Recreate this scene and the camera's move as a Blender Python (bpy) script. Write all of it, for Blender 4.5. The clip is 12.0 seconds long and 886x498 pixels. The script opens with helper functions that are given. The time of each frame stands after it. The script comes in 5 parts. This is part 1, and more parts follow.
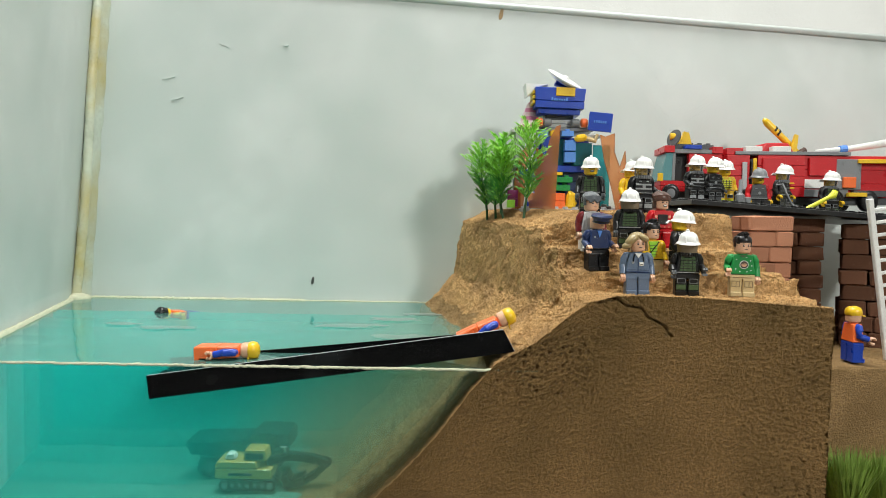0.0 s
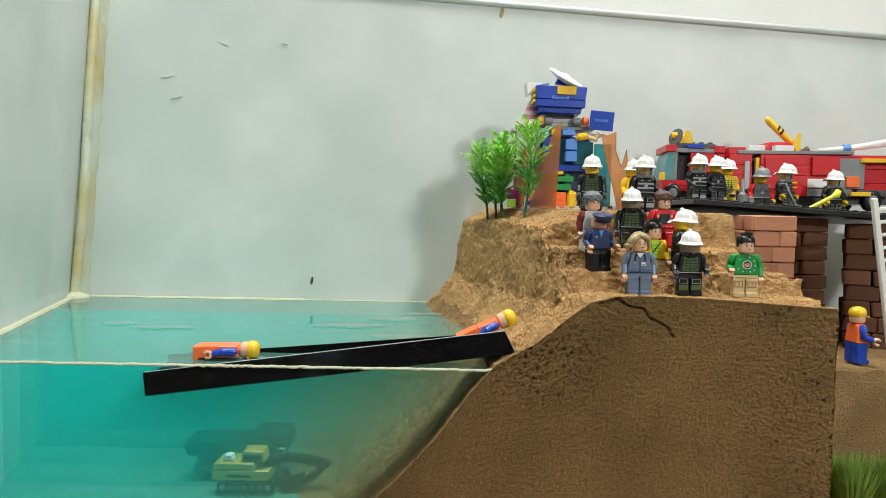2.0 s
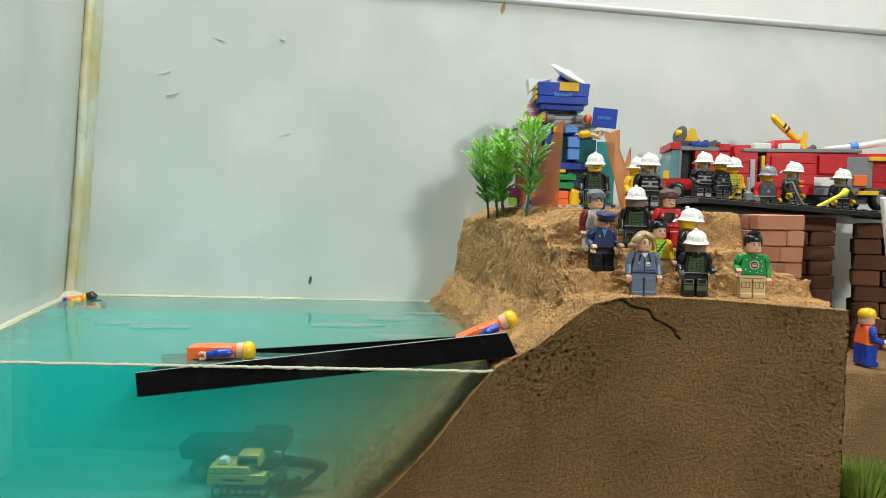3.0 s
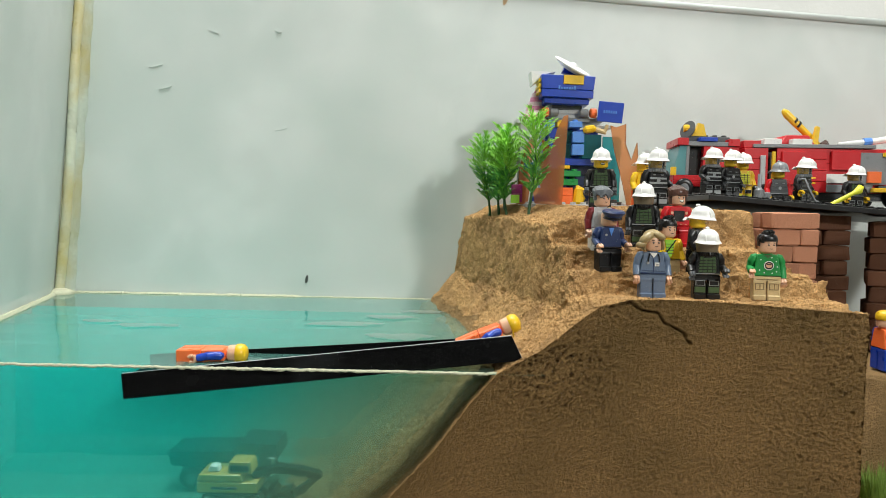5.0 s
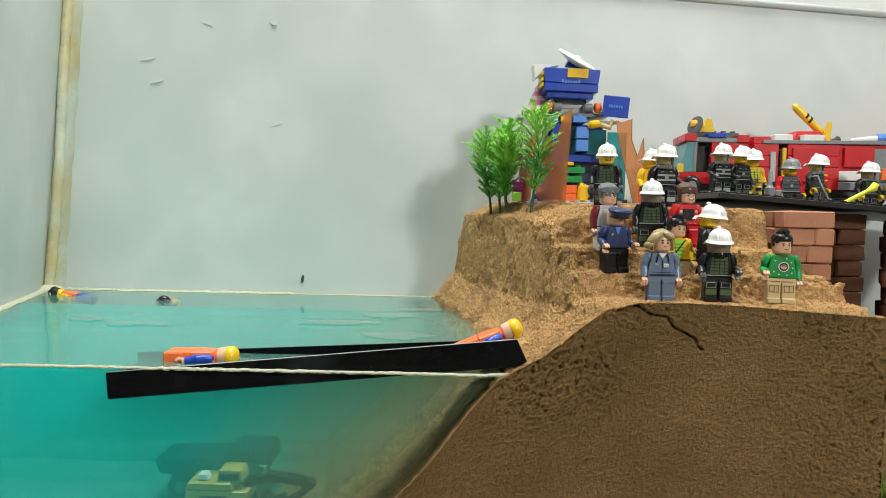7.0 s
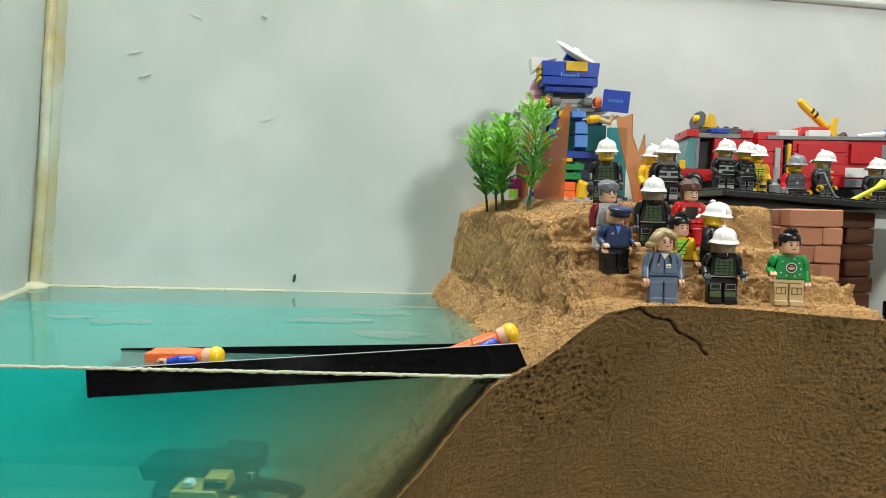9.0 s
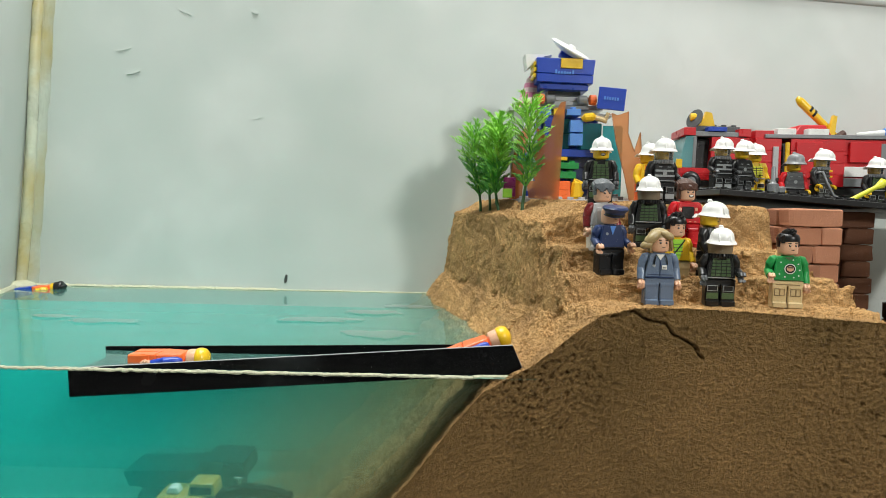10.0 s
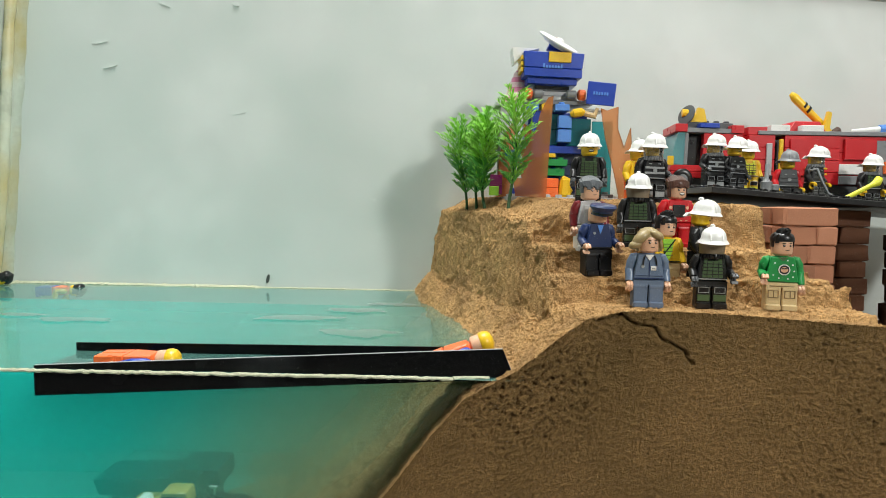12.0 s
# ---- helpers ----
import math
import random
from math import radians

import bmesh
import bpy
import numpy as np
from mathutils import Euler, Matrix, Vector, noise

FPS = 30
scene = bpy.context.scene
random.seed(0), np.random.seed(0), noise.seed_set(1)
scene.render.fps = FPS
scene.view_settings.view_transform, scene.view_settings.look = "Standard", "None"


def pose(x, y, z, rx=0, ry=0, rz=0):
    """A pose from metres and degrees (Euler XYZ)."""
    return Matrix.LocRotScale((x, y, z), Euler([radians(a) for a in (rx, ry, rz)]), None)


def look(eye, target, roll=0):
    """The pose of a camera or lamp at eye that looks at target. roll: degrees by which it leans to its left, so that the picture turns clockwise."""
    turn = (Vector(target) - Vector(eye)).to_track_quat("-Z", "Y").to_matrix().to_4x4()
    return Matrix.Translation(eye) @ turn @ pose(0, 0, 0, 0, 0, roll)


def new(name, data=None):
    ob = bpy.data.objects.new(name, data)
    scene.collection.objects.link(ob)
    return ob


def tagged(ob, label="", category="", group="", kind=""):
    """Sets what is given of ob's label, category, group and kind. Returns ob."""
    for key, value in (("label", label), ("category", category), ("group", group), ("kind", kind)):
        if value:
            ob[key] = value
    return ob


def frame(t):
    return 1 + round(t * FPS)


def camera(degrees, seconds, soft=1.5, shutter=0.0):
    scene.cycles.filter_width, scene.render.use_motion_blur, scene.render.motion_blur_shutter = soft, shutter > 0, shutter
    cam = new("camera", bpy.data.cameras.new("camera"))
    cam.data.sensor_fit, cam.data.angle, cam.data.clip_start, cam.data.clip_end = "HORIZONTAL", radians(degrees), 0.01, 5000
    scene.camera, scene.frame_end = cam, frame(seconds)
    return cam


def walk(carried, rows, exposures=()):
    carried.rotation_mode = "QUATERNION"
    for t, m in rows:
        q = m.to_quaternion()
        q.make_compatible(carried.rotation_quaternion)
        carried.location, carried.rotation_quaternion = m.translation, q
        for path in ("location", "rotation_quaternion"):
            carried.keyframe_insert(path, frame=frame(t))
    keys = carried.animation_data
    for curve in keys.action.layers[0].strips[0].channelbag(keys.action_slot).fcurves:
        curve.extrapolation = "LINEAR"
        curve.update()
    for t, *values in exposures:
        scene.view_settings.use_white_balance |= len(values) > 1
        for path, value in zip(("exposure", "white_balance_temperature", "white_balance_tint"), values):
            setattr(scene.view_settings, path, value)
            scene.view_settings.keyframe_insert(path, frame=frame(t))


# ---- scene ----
# ---- camera and its path ----
cam = camera(66.3, 12.0, soft=0.8)
CAM_ROWS = [
    (0, -0.0060, -0.4134, 0.0885, 2.65, -0.46, 1.06),
    (1.5, -0.0060, -0.4134, 0.0885, 2.65, -0.46, 1.06),
    (2, -0.0053, -0.4086, 0.0882, 2.67, -0.40, 1.10),
    (2.5, -0.0047, -0.4033, 0.0878, 2.69, -0.36, 1.13),
    (3, -0.0040, -0.3978, 0.0877, 2.72, -0.29, 1.16),
    (5, -0.0025, -0.3779, 0.0884, 2.99, -0.17, 1.21),
    (5.5, -0.0019, -0.3728, 0.0886, 3.04, -0.14, 1.21),
    (6, -0.0015, -0.3681, 0.0887, 3.10, -0.11, 1.23),
    (6.5, -0.0011, -0.3631, 0.0888, 3.17, -0.07, 1.25),
    (7, -0.0005, -0.3584, 0.0888, 3.19, -0.04, 1.27),
    (9, 0.0034, -0.3412, 0.0895, 3.44, -0.10, 1.29),
    (9.5, 0.0055, -0.3364, 0.0897, 3.47, -0.15, 1.30),
    (10, 0.0076, -0.3317, 0.0898, 3.50, -0.27, 1.31),
    (10.5, 0.0095, -0.3271, 0.0900, 3.54, -0.39, 1.31),
    (11, 0.0117, -0.3233, 0.0900, 3.57, -0.49, 1.33),
    (11.5, 0.0134, -0.3195, 0.0900, 3.62, -0.60, 1.34),
    (12, 0.0151, -0.3157, 0.0901, 3.66, -0.76, 1.34),
]
walk(cam, [(t, pose(x, y, z, 90 - tilt, 0, turn) @ pose(0, 0, 0, 0, 0, roll)) for t, x, y, z, tilt, turn, roll in CAM_ROWS])

# ---- light: a ceiling panel and a lamp in front of the tank, in a white room ----
world = bpy.data.worlds.new("room_air")
scene.world = world
world.use_nodes = True
world.node_tree.nodes["Background"].inputs[0].default_value = (0.95, 1.0, 0.97, 1)
world.node_tree.nodes["Background"].inputs[1].default_value = 0.3


def area_lamp(name, eye, target, size, power, color):
    data = bpy.data.lights.new(name, "AREA")
    data.shape, data.size, data.energy, data.color = "SQUARE", size, power, color
    ob = new(name, data)
    ob.matrix_world = look(eye, target)
    return ob


area_lamp("ceiling_lamp", (-0.06, 0.05, 1.40), (-0.04, 0.08, 0), 0.75, 27.0, (1.0, 0.99, 0.97))
area_lamp("desk_lamp_light", (0.85, -1.25, 0.80), (-0.05, 0.2, 0.08), 0.13, 14.5, (1.0, 0.97, 0.94))


# ---- materials ----
def node_mat(name):
    m = bpy.data.materials.new(name)
    m.use_nodes = True
    nt = m.node_tree
    nt.nodes.clear()
    return m, nt, nt.nodes.new("ShaderNodeOutputMaterial")


def link(nt, a, b):
    nt.links.new(a, b)


def surface(name, color, rough=0.4, metal=0.0, vary=0.12, scale=60.0, fine=900.0, bump=0.05, spec=0.5, rvary=0.15, dark=None, darkat=0.6, perobj=0.0, trans=0.0, alpha=1.0, relief=0.001, patch=0.0, blend=0.08):
    """A principled surface with colour and gloss that vary at two scales, and fine relief."""
    m, nt, out = node_mat(name)
    p = nt.nodes.new("ShaderNodeBsdfPrincipled")
    tc = nt.nodes.new("ShaderNodeTexCoord")
    n1 = nt.nodes.new("ShaderNodeTexNoise")
    n1.inputs["Scale"].default_value, n1.inputs["Detail"].default_value = scale, 5
    n2 = nt.nodes.new("ShaderNodeTexNoise")
    n2.inputs["Scale"].default_value, n2.inputs["Detail"].default_value = fine, 3
    link(nt, tc.outputs["Object"], n1.inputs["Vector"])
    link(nt, tc.outputs["Object"], n2.inputs["Vector"])
    add = nt.nodes.new("ShaderNodeMath")
    add.operation = "ADD"
    link(nt, n1.outputs["Fac"], add.inputs[0])
    link(nt, n2.outputs["Fac"], add.inputs[1])
    mr = nt.nodes.new("ShaderNodeMapRange")
    mr.inputs["From Min"].default_value, mr.inputs["From Max"].default_value = 0.6, 1.4
    mr.inputs["To Min"].default_value, mr.inputs["To Max"].default_value = 1 - vary, 1 + vary
    link(nt, add.outputs[0], mr.inputs["Value"])
    hsv = nt.nodes.new("ShaderNodeHueSaturation")
    hsv.inputs["Color"].default_value = (*color, 1)
    value = mr.outputs["Result"]
    if perobj:
        oi = nt.nodes.new("ShaderNodeObjectInfo")
        mo = nt.nodes.new("ShaderNodeMapRange")
        mo.inputs["To Min"].default_value, mo.inputs["To Max"].default_value = 1 - perobj, 1 + perobj
        link(nt, oi.outputs["Random"], mo.inputs["Value"])
        mul = nt.nodes.new("ShaderNodeMath")
        mul.operation = "MULTIPLY"
        link(nt, value, mul.inputs[0])
        link(nt, mo.outputs["Result"], mul.inputs[1])
        value = mul.outputs[0]
    link(nt, value, hsv.inputs["Value"])
    col = hsv.outputs["Color"]
    if dark:
        ramp = nt.nodes.new("ShaderNodeMapRange")
        ramp.inputs["From Min"].default_value, ramp.inputs["From Max"].default_value = darkat - blend, darkat + blend
        n3 = nt.nodes.new("ShaderNodeTexNoise")
        n3.inputs["Scale"].default_value, n3.inputs["Detail"].default_value = patch or scale * 0.35, 6
        link(nt, tc.outputs["Object"], n3.inputs["Vector"])
        link(nt, n3.outputs["Fac"], ramp.inputs["Value"])
        mx = nt.nodes.new("ShaderNodeMix")
        mx.data_type = "RGBA"
        link(nt, ramp.outputs["Result"], mx.inputs["Factor"])
        link(nt, col, mx.inputs["A"])
        mx.inputs["B"].default_value = (*dark, 1)
        col = mx.outputs["Result"]
    link(nt, col, p.inputs["Base Color"])
    rr = nt.nodes.new("ShaderNodeMapRange")
    rr.inputs["To Min"].default_value, rr.inputs["To Max"].default_value = max(rough - rvary, 0.03), min(rough + rvary, 1)
    link(nt, n1.outputs["Fac"], rr.inputs["Value"])
    link(nt, rr.outputs["Result"], p.inputs["Roughness"])
    p.inputs["Metallic"].default_value = metal
    p.inputs["Specular IOR Level"].default_value = spec
    p.inputs["Transmission Weight"].default_value = trans
    p.inputs["Alpha"].default_value = alpha
    if bump:
        b = nt.nodes.new("ShaderNodeBump")
        b.inputs["Strength"].default_value, b.inputs["Distance"].default_value = bump, relief
        link(nt, add.outputs[0], b.inputs["Height"])
        link(nt, b.outputs["Normal"], p.inputs["Normal"])
    link(nt, p.outputs[0], out.inputs["Surface"])
    return m


def clear_mat(name, tint, body, cover, rough=0.08):
    """Clear coloured plastic: partly let through with a tint, partly scattered, with a gloss."""
    m, nt, out = node_mat(name)
    t = nt.nodes.new("ShaderNodeBsdfTransparent")
    t.inputs[0].default_value = (*tint, 1)
    d = nt.nodes.new("ShaderNodeBsdfTranslucent")
    d.inputs[0].default_value = (*body, 1)
    d2 = nt.nodes.new("ShaderNodeBsdfDiffuse")
    d2.inputs[0].default_value = (*body, 1)
    a = nt.nodes.new("ShaderNodeMixShader")
    a.inputs[0].default_value = 0.5
    link(nt, d.outputs[0], a.inputs[1])
    link(nt, d2.outputs[0], a.inputs[2])
    b = nt.nodes.new("ShaderNodeMixShader")
    b.inputs[0].default_value = cover
    link(nt, t.outputs[0], b.inputs[1])
    link(nt, a.outputs[0], b.inputs[2])
    g = nt.nodes.new("ShaderNodeBsdfGlossy")
    g.inputs["Roughness"].default_value = rough
    f = nt.nodes.new("ShaderNodeFresnel")
    f.inputs[0].default_value = 1.45
    c = nt.nodes.new("ShaderNodeMixShader")
    link(nt, f.outputs[0], c.inputs[0])
    link(nt, b.outputs[0], c.inputs[1])
    link(nt, g.outputs[0], c.inputs[2])
    link(nt, c.outputs[0], out.inputs["Surface"])
    return m


def murk_mat(name, cover):
    """Cloudy water: a veil that scatters some light and lets the rest through; silty towards the sand bank, with the
    brighter light at the left painted into its teal.
    """
    m, nt, out = node_mat(name)
    t = nt.nodes.new("ShaderNodeBsdfTransparent")
    t.inputs[0].default_value = (0.88, 0.99, 0.975, 1)
    d = nt.nodes.new("ShaderNodeBsdfDiffuse")
    l = nt.nodes.new("ShaderNodeBsdfTranslucent")
    tc = nt.nodes.new("ShaderNodeTexCoord")
    n = nt.nodes.new("ShaderNodeTexNoise")
    n.inputs["Scale"].default_value, n.inputs["Detail"].default_value = 9, 3
    link(nt, tc.outputs["Object"], n.inputs["Vector"])
    xyz = nt.nodes.new("ShaderNodeSeparateXYZ")
    link(nt, tc.outputs["Object"], xyz.inputs[0])
    add = nt.nodes.new("ShaderNodeMath")
    add.operation, add.inputs[2].default_value = "MULTIPLY_ADD", 0.0
    add.inputs[1].default_value = 0.10
    link(nt, n.outputs["Fac"], add.inputs[0])
    slant = nt.nodes.new("ShaderNodeMath")
    slant.operation, slant.inputs[1].default_value = "MULTIPLY_ADD", -0.85
    link(nt, xyz.outputs["Z"], slant.inputs[0])
    link(nt, xyz.outputs["X"], slant.inputs[2])
    link(nt, slant.outputs[0], add.inputs[2])
    r = nt.nodes.new("ShaderNodeMapRange")
    r.inputs["From Min"].default_value, r.inputs["From Max"].default_value = -0.20, 0.10
    link(nt, add.outputs[0], r.inputs["Value"])
    ramp = nt.nodes.new("ShaderNodeValToRGB")
    # teal falls off from the left as painted-in light; the tan end is silt
    ramp.color_ramp.elements[0].color = (0.05, 0.95, 0.91, 1)
    ramp.color_ramp.elements[1].color = (0.58, 0.52, 0.30, 1)
    e = ramp.color_ramp.elements.new(0.48)
    e.color = (0.06, 0.78, 0.72, 1)
    link(nt, r.outputs["Result"], ramp.inputs["Fac"])
    link(nt, ramp.outputs["Color"], d.inputs["Color"])
    link(nt, ramp.outputs["Color"], l.inputs["Color"])
    a = nt.nodes.new("ShaderNodeMixShader")
    a.inputs[0].default_value = 0.35
    link(nt, d.outputs[0], a.inputs[1])
    link(nt, l.outputs[0], a.inputs[2])
    b = nt.nodes.new("ShaderNodeMixShader")
    b.inputs[0].default_value = cover
    link(nt, t.outputs[0], b.inputs[1])
    link(nt, a.outputs[0], b.inputs[2])
    link(nt, b.outputs[0], out.inputs["Surface"])
    return m


def water_top_mat():
    m, nt, out = node_mat("water_top")
    t = nt.nodes.new("ShaderNodeBsdfTransparent")
    t.inputs[0].default_value = (0.75, 0.97, 0.93, 1)
    d = nt.nodes.new("ShaderNodeBsdfDiffuse")
    d.inputs[0].default_value = (0.20, 0.50, 0.44, 1)
    b = nt.nodes.new("ShaderNodeMixShader")
    b.inputs[0].default_value = 0.28
    link(nt, t.outputs[0], b.inputs[1])
    link(nt, d.outputs[0], b.inputs[2])
    g = nt.nodes.new("ShaderNodeBsdfGlossy")
    g.inputs["Roughness"].default_value = 0.03
    f = nt.nodes.new("ShaderNodeFresnel")
    f.inputs[0].default_value = 1.33
    tc = nt.nodes.new("ShaderNodeTexCoord")
    n = nt.nodes.new("ShaderNodeTexNoise")
    n.inputs["Scale"].default_value, n.inputs["Detail"].default_value = 45, 2
    link(nt, tc.outputs["Object"], n.inputs["Vector"])
    bp = nt.nodes.new("ShaderNodeBump")
    bp.inputs["Strength"].default_value, bp.inputs["Distance"].default_value = 0.06, 0.002
    link(nt, n.outputs["Fac"], bp.inputs["Height"])
    link(nt, bp.outputs["Normal"], g.inputs["Normal"])
    c = nt.nodes.new("ShaderNodeMixShader")
    link(nt, f.outputs[0], c.inputs[0])
    link(nt, b.outputs[0], c.inputs[1])
    link(nt, g.outputs[0], c.inputs[2])
    link(nt, c.outputs[0], out.inputs["Surface"])
    return m


def pane_mat():
    m, nt, out = node_mat("acrylic_pane")
    t = nt.nodes.new("ShaderNodeBsdfTransparent")
    t.inputs[0].default_value = (0.975, 0.99, 0.98, 1)
    g = nt.nodes.new("ShaderNodeBsdfGlossy")
    g.inputs["Roughness"].default_value = 0.02
    f = nt.nodes.new("ShaderNodeFresnel")
    f.inputs[0].default_value = 1.05
    c = nt.nodes.new("ShaderNodeMixShader")
    link(nt, f.outputs[0], c.inputs[0])
    link(nt, t.outputs[0], c.inputs[1])
    link(nt, g.outputs[0], c.inputs[2])
    link(nt, c.outputs[0], out.inputs["Surface"])
    return m


def plastic(name, color, rough=0.3):
    return surface(name, color, rough, vary=0.06, scale=120, fine=1500, bump=0.04, rvary=0.08)


M_WALL = surface("tank_wall_plastic", (0.63, 0.670, 0.650), 0.5, vary=0.07, scale=14, fine=45, bump=0.25, rvary=0.15, dark=(0.53, 0.590, 0.563), darkat=0.52, patch=11, blend=0.14)
M_PLASTER = surface("plaster", (0.72, 0.72, 0.70), 0.85, vary=0.05, scale=25, fine=220, bump=0.3)
M_SEAM = surface("silicone_seam", (0.52, 0.57, 0.49), 0.4, vary=0.15, scale=40, fine=300, bump=0.3, dark=(0.45, 0.40, 0.20), darkat=0.52)
M_TABLE = surface("table_top", (0.45, 0.42, 0.38), 0.6, vary=0.1, scale=12, fine=150)
M_DRY = surface("dry_sand", (0.66, 0.395, 0.170), 0.95, vary=0.40, scale=520, fine=1500, bump=1.0, spec=0.1, dark=(0.44, 0.265, 0.118), darkat=0.57, patch=40, blend=0.14, relief=0.0022)
M_WET = surface("wet_sand", (0.325, 0.190, 0.072), 0.8, vary=0.60, scale=620, fine=1500, bump=1.0, spec=0.25, dark=(0.215, 0.130, 0.046), darkat=0.52, patch=16, blend=0.20, relief=0.0018)
M_FOAM = surface("scum_foam", (0.62, 0.62, 0.45), 0.7, vary=0.2, scale=300, fine=1800, bump=0.8)
M_TOP = water_top_mat()
M_PANE = pane_mat()
M_BRICK = surface("clay_brick", (0.52, 0.24, 0.145), 0.85, vary=0.22, scale=90, fine=900, bump=0.6, spec=0.2, perobj=0.22)
M_BLACKPL = plastic("black_plastic", (0.008, 0.008, 0.009), 0.3)
M_CHANNEL = surface("black_channel_plastic", (0.0045, 0.0045, 0.005), 0.22, vary=0.3, scale=40, fine=500, bump=0.12, spec=0.12, dark=(0.022, 0.024, 0.026), darkat=0.66)
PLASTICS = {}
for nm, c in dict(red=(0.55, 0.012, 0.018), darkred=(0.16, 0.012, 0.015), yellow=(0.80, 0.50, 0.02), skin=(0.72, 0.42, 0.27), white=(0.80, 0.80, 0.78),
                  black=(0.009, 0.009, 0.010), navy=(0.018, 0.035, 0.11), blue=(0.012, 0.055, 0.42), midblue=(0.10, 0.27, 0.72), orange=(0.90, 0.17, 0.04),
                  grey=(0.22, 0.23, 0.24), darkgrey=(0.075, 0.08, 0.085), lightgrey=(0.45, 0.46, 0.47), green=(0.015, 0.26, 0.06), lime=(0.30, 0.62, 0.05),
                  vestgreen=(0.075, 0.130, 0.055), tan=(0.62, 0.48, 0.26), brownhair=(0.07, 0.03, 0.02), greyhair=(0.10, 0.11, 0.12), blonde=(0.33, 0.25, 0.12),
                  bluegrey=(0.13, 0.18, 0.27), pink=(0.70, 0.25, 0.42), palepink=(0.80, 0.62, 0.66), visor=(0.12, 0.085, 0.05), visorgrey=(0.30, 0.30, 0.28),
                  silver=(0.35, 0.37, 0.38), neon=(0.75, 0.75, 0.05), digger=(0.50, 0.36, 0.09), purple=(0.22, 0.02, 0.12), darktan=(0.24, 0.17, 0.08)).items():
    PLASTICS[nm] = plastic(nm + "_plastic", c)
M_FLAME = clear_mat("clear_orange_plastic", (1.0, 0.76, 0.56), (0.98, 0.42, 0.17), 0.36)
M_TEAL = clear_mat("clear_teal_plastic", (0.35, 0.82, 0.85), (0.07, 0.46, 0.52), 0.50)
M_CYAN = clear_mat("clear_cyan_window", (0.50, 0.88, 0.92), (0.34, 0.72, 0.77), 0.55)
M_VISOR = clear_mat("clear_brown_visor", (0.62, 0.52, 0.38), (0.46, 0.37, 0.25), 0.78, 0.06)
M_CLEARVISOR = clear_mat("clear_grey_visor", (0.96, 0.95, 0.92), (0.60, 0.60, 0.58), 0.14, 0.06)
M_LEAF = surface("plastic_leaf", (0.10, 0.36, 0.06), 0.45, vary=0.35, scale=25, fine=300, bump=0.05, spec=0.4)
M_LEAFTIP = surface("plastic_leaf_light", (0.30, 0.66, 0.08), 0.45, vary=0.3, scale=25, fine=300, bump=0.05, spec=0.4)
M_STEM = surface("plastic_stem", (0.035, 0.11, 0.03), 0.5, vary=0.3, scale=60, fine=400)
M_GRASS = surface("grass_tuft", (0.23, 0.35, 0.06), 0.7, vary=0.35, scale=80, fine=600)
M_SPECK = surface("dark_speck", (0.06, 0.065, 0.06), 0.7)
M_STAIN = surface("brown_stain", (0.40, 0.27, 0.14), 0.7)


# ---- mesh helpers ----
def finish(name, bm, mats, parent=None, label="", smooth=False):
    me = bpy.data.meshes.new(name)
    bmesh.ops.recalc_face_normals(bm, faces=bm.faces[:])
    bm.to_mesh(me)
    bm.free()
    for m in mats if isinstance(mats, (list, tuple)) else [mats]:
        me.materials.append(m)
    me.polygons.foreach_set("use_smooth", [True] * len(me.polygons))
    if not smooth:
        me.set_sharp_from_angle(angle=0.62)
    ob = new(name, me)
    if parent:
        ob.parent = parent
    if label:
        ob["label"] = label
    return ob


def part(name, bm, material, parent, label="", smooth=False):
    return finish(name, bm, material, parent, label, smooth)


def thing(name, m, label, category, group=""):
    e = new(name)
    e.empty_display_size = 0.01
    e.matrix_world = m
    return tagged(e, label, category, group)


def prism(bm, ring, path, mi=0, cap=True):
    """Faces between copies of a ring of points, one for each matrix of the path."""
    rows = [[bm.verts.new(m @ Vector(p)) for p in ring] for m in path]
    n = len(ring)
    for a, b in zip(rows, rows[1:]):
        for i in range(n):
            bm.faces.new((a[i], a[(i + 1) % n], b[(i + 1) % n], b[i])).material_index = mi
    if cap:
        bm.faces.new(rows[0][::-1]).material_index = mi
        bm.faces.new(rows[-1]).material_index = mi


ID = Matrix.Identity(4)


def block(bm, x0, x1, y0, y1, z0, z1, mi=0, m=ID, c=0.0003, tx=0.0, ty=0.0):
    """A block with chamfered edges; tx, ty draw in its top on each side."""
    c = min(c, (x1 - x0) * 0.3, (y1 - y0) * 0.3, (z1 - z0) * 0.3)

    def ring(ix, iy):
        a, b, e, f = x0 + ix, x1 - ix, y0 + iy, y1 - iy
        return [(a + c, e), (b - c, e), (b, e + c), (b, f - c), (b - c, f), (a + c, f), (a, f - c), (a, e + c)]
    levels = [(z0, c, c), (z0 + c, 0, 0), (z1 - c, tx, ty), (z1, tx + c, ty + c)]
    rows = [[bm.verts.new(m @ Vector((x, y, z))) for x, y in ring(ix, iy)] for z, ix, iy in levels]
    for a, b in zip(rows, rows[1:]):
        for i in range(8):
            bm.faces.new((a[i], a[(i + 1) % 8], b[(i + 1) % 8], b[i])).material_index = mi
    bm.faces.new(rows[0][::-1]).material_index = mi
    bm.faces.new(rows[-1]).material_index = mi


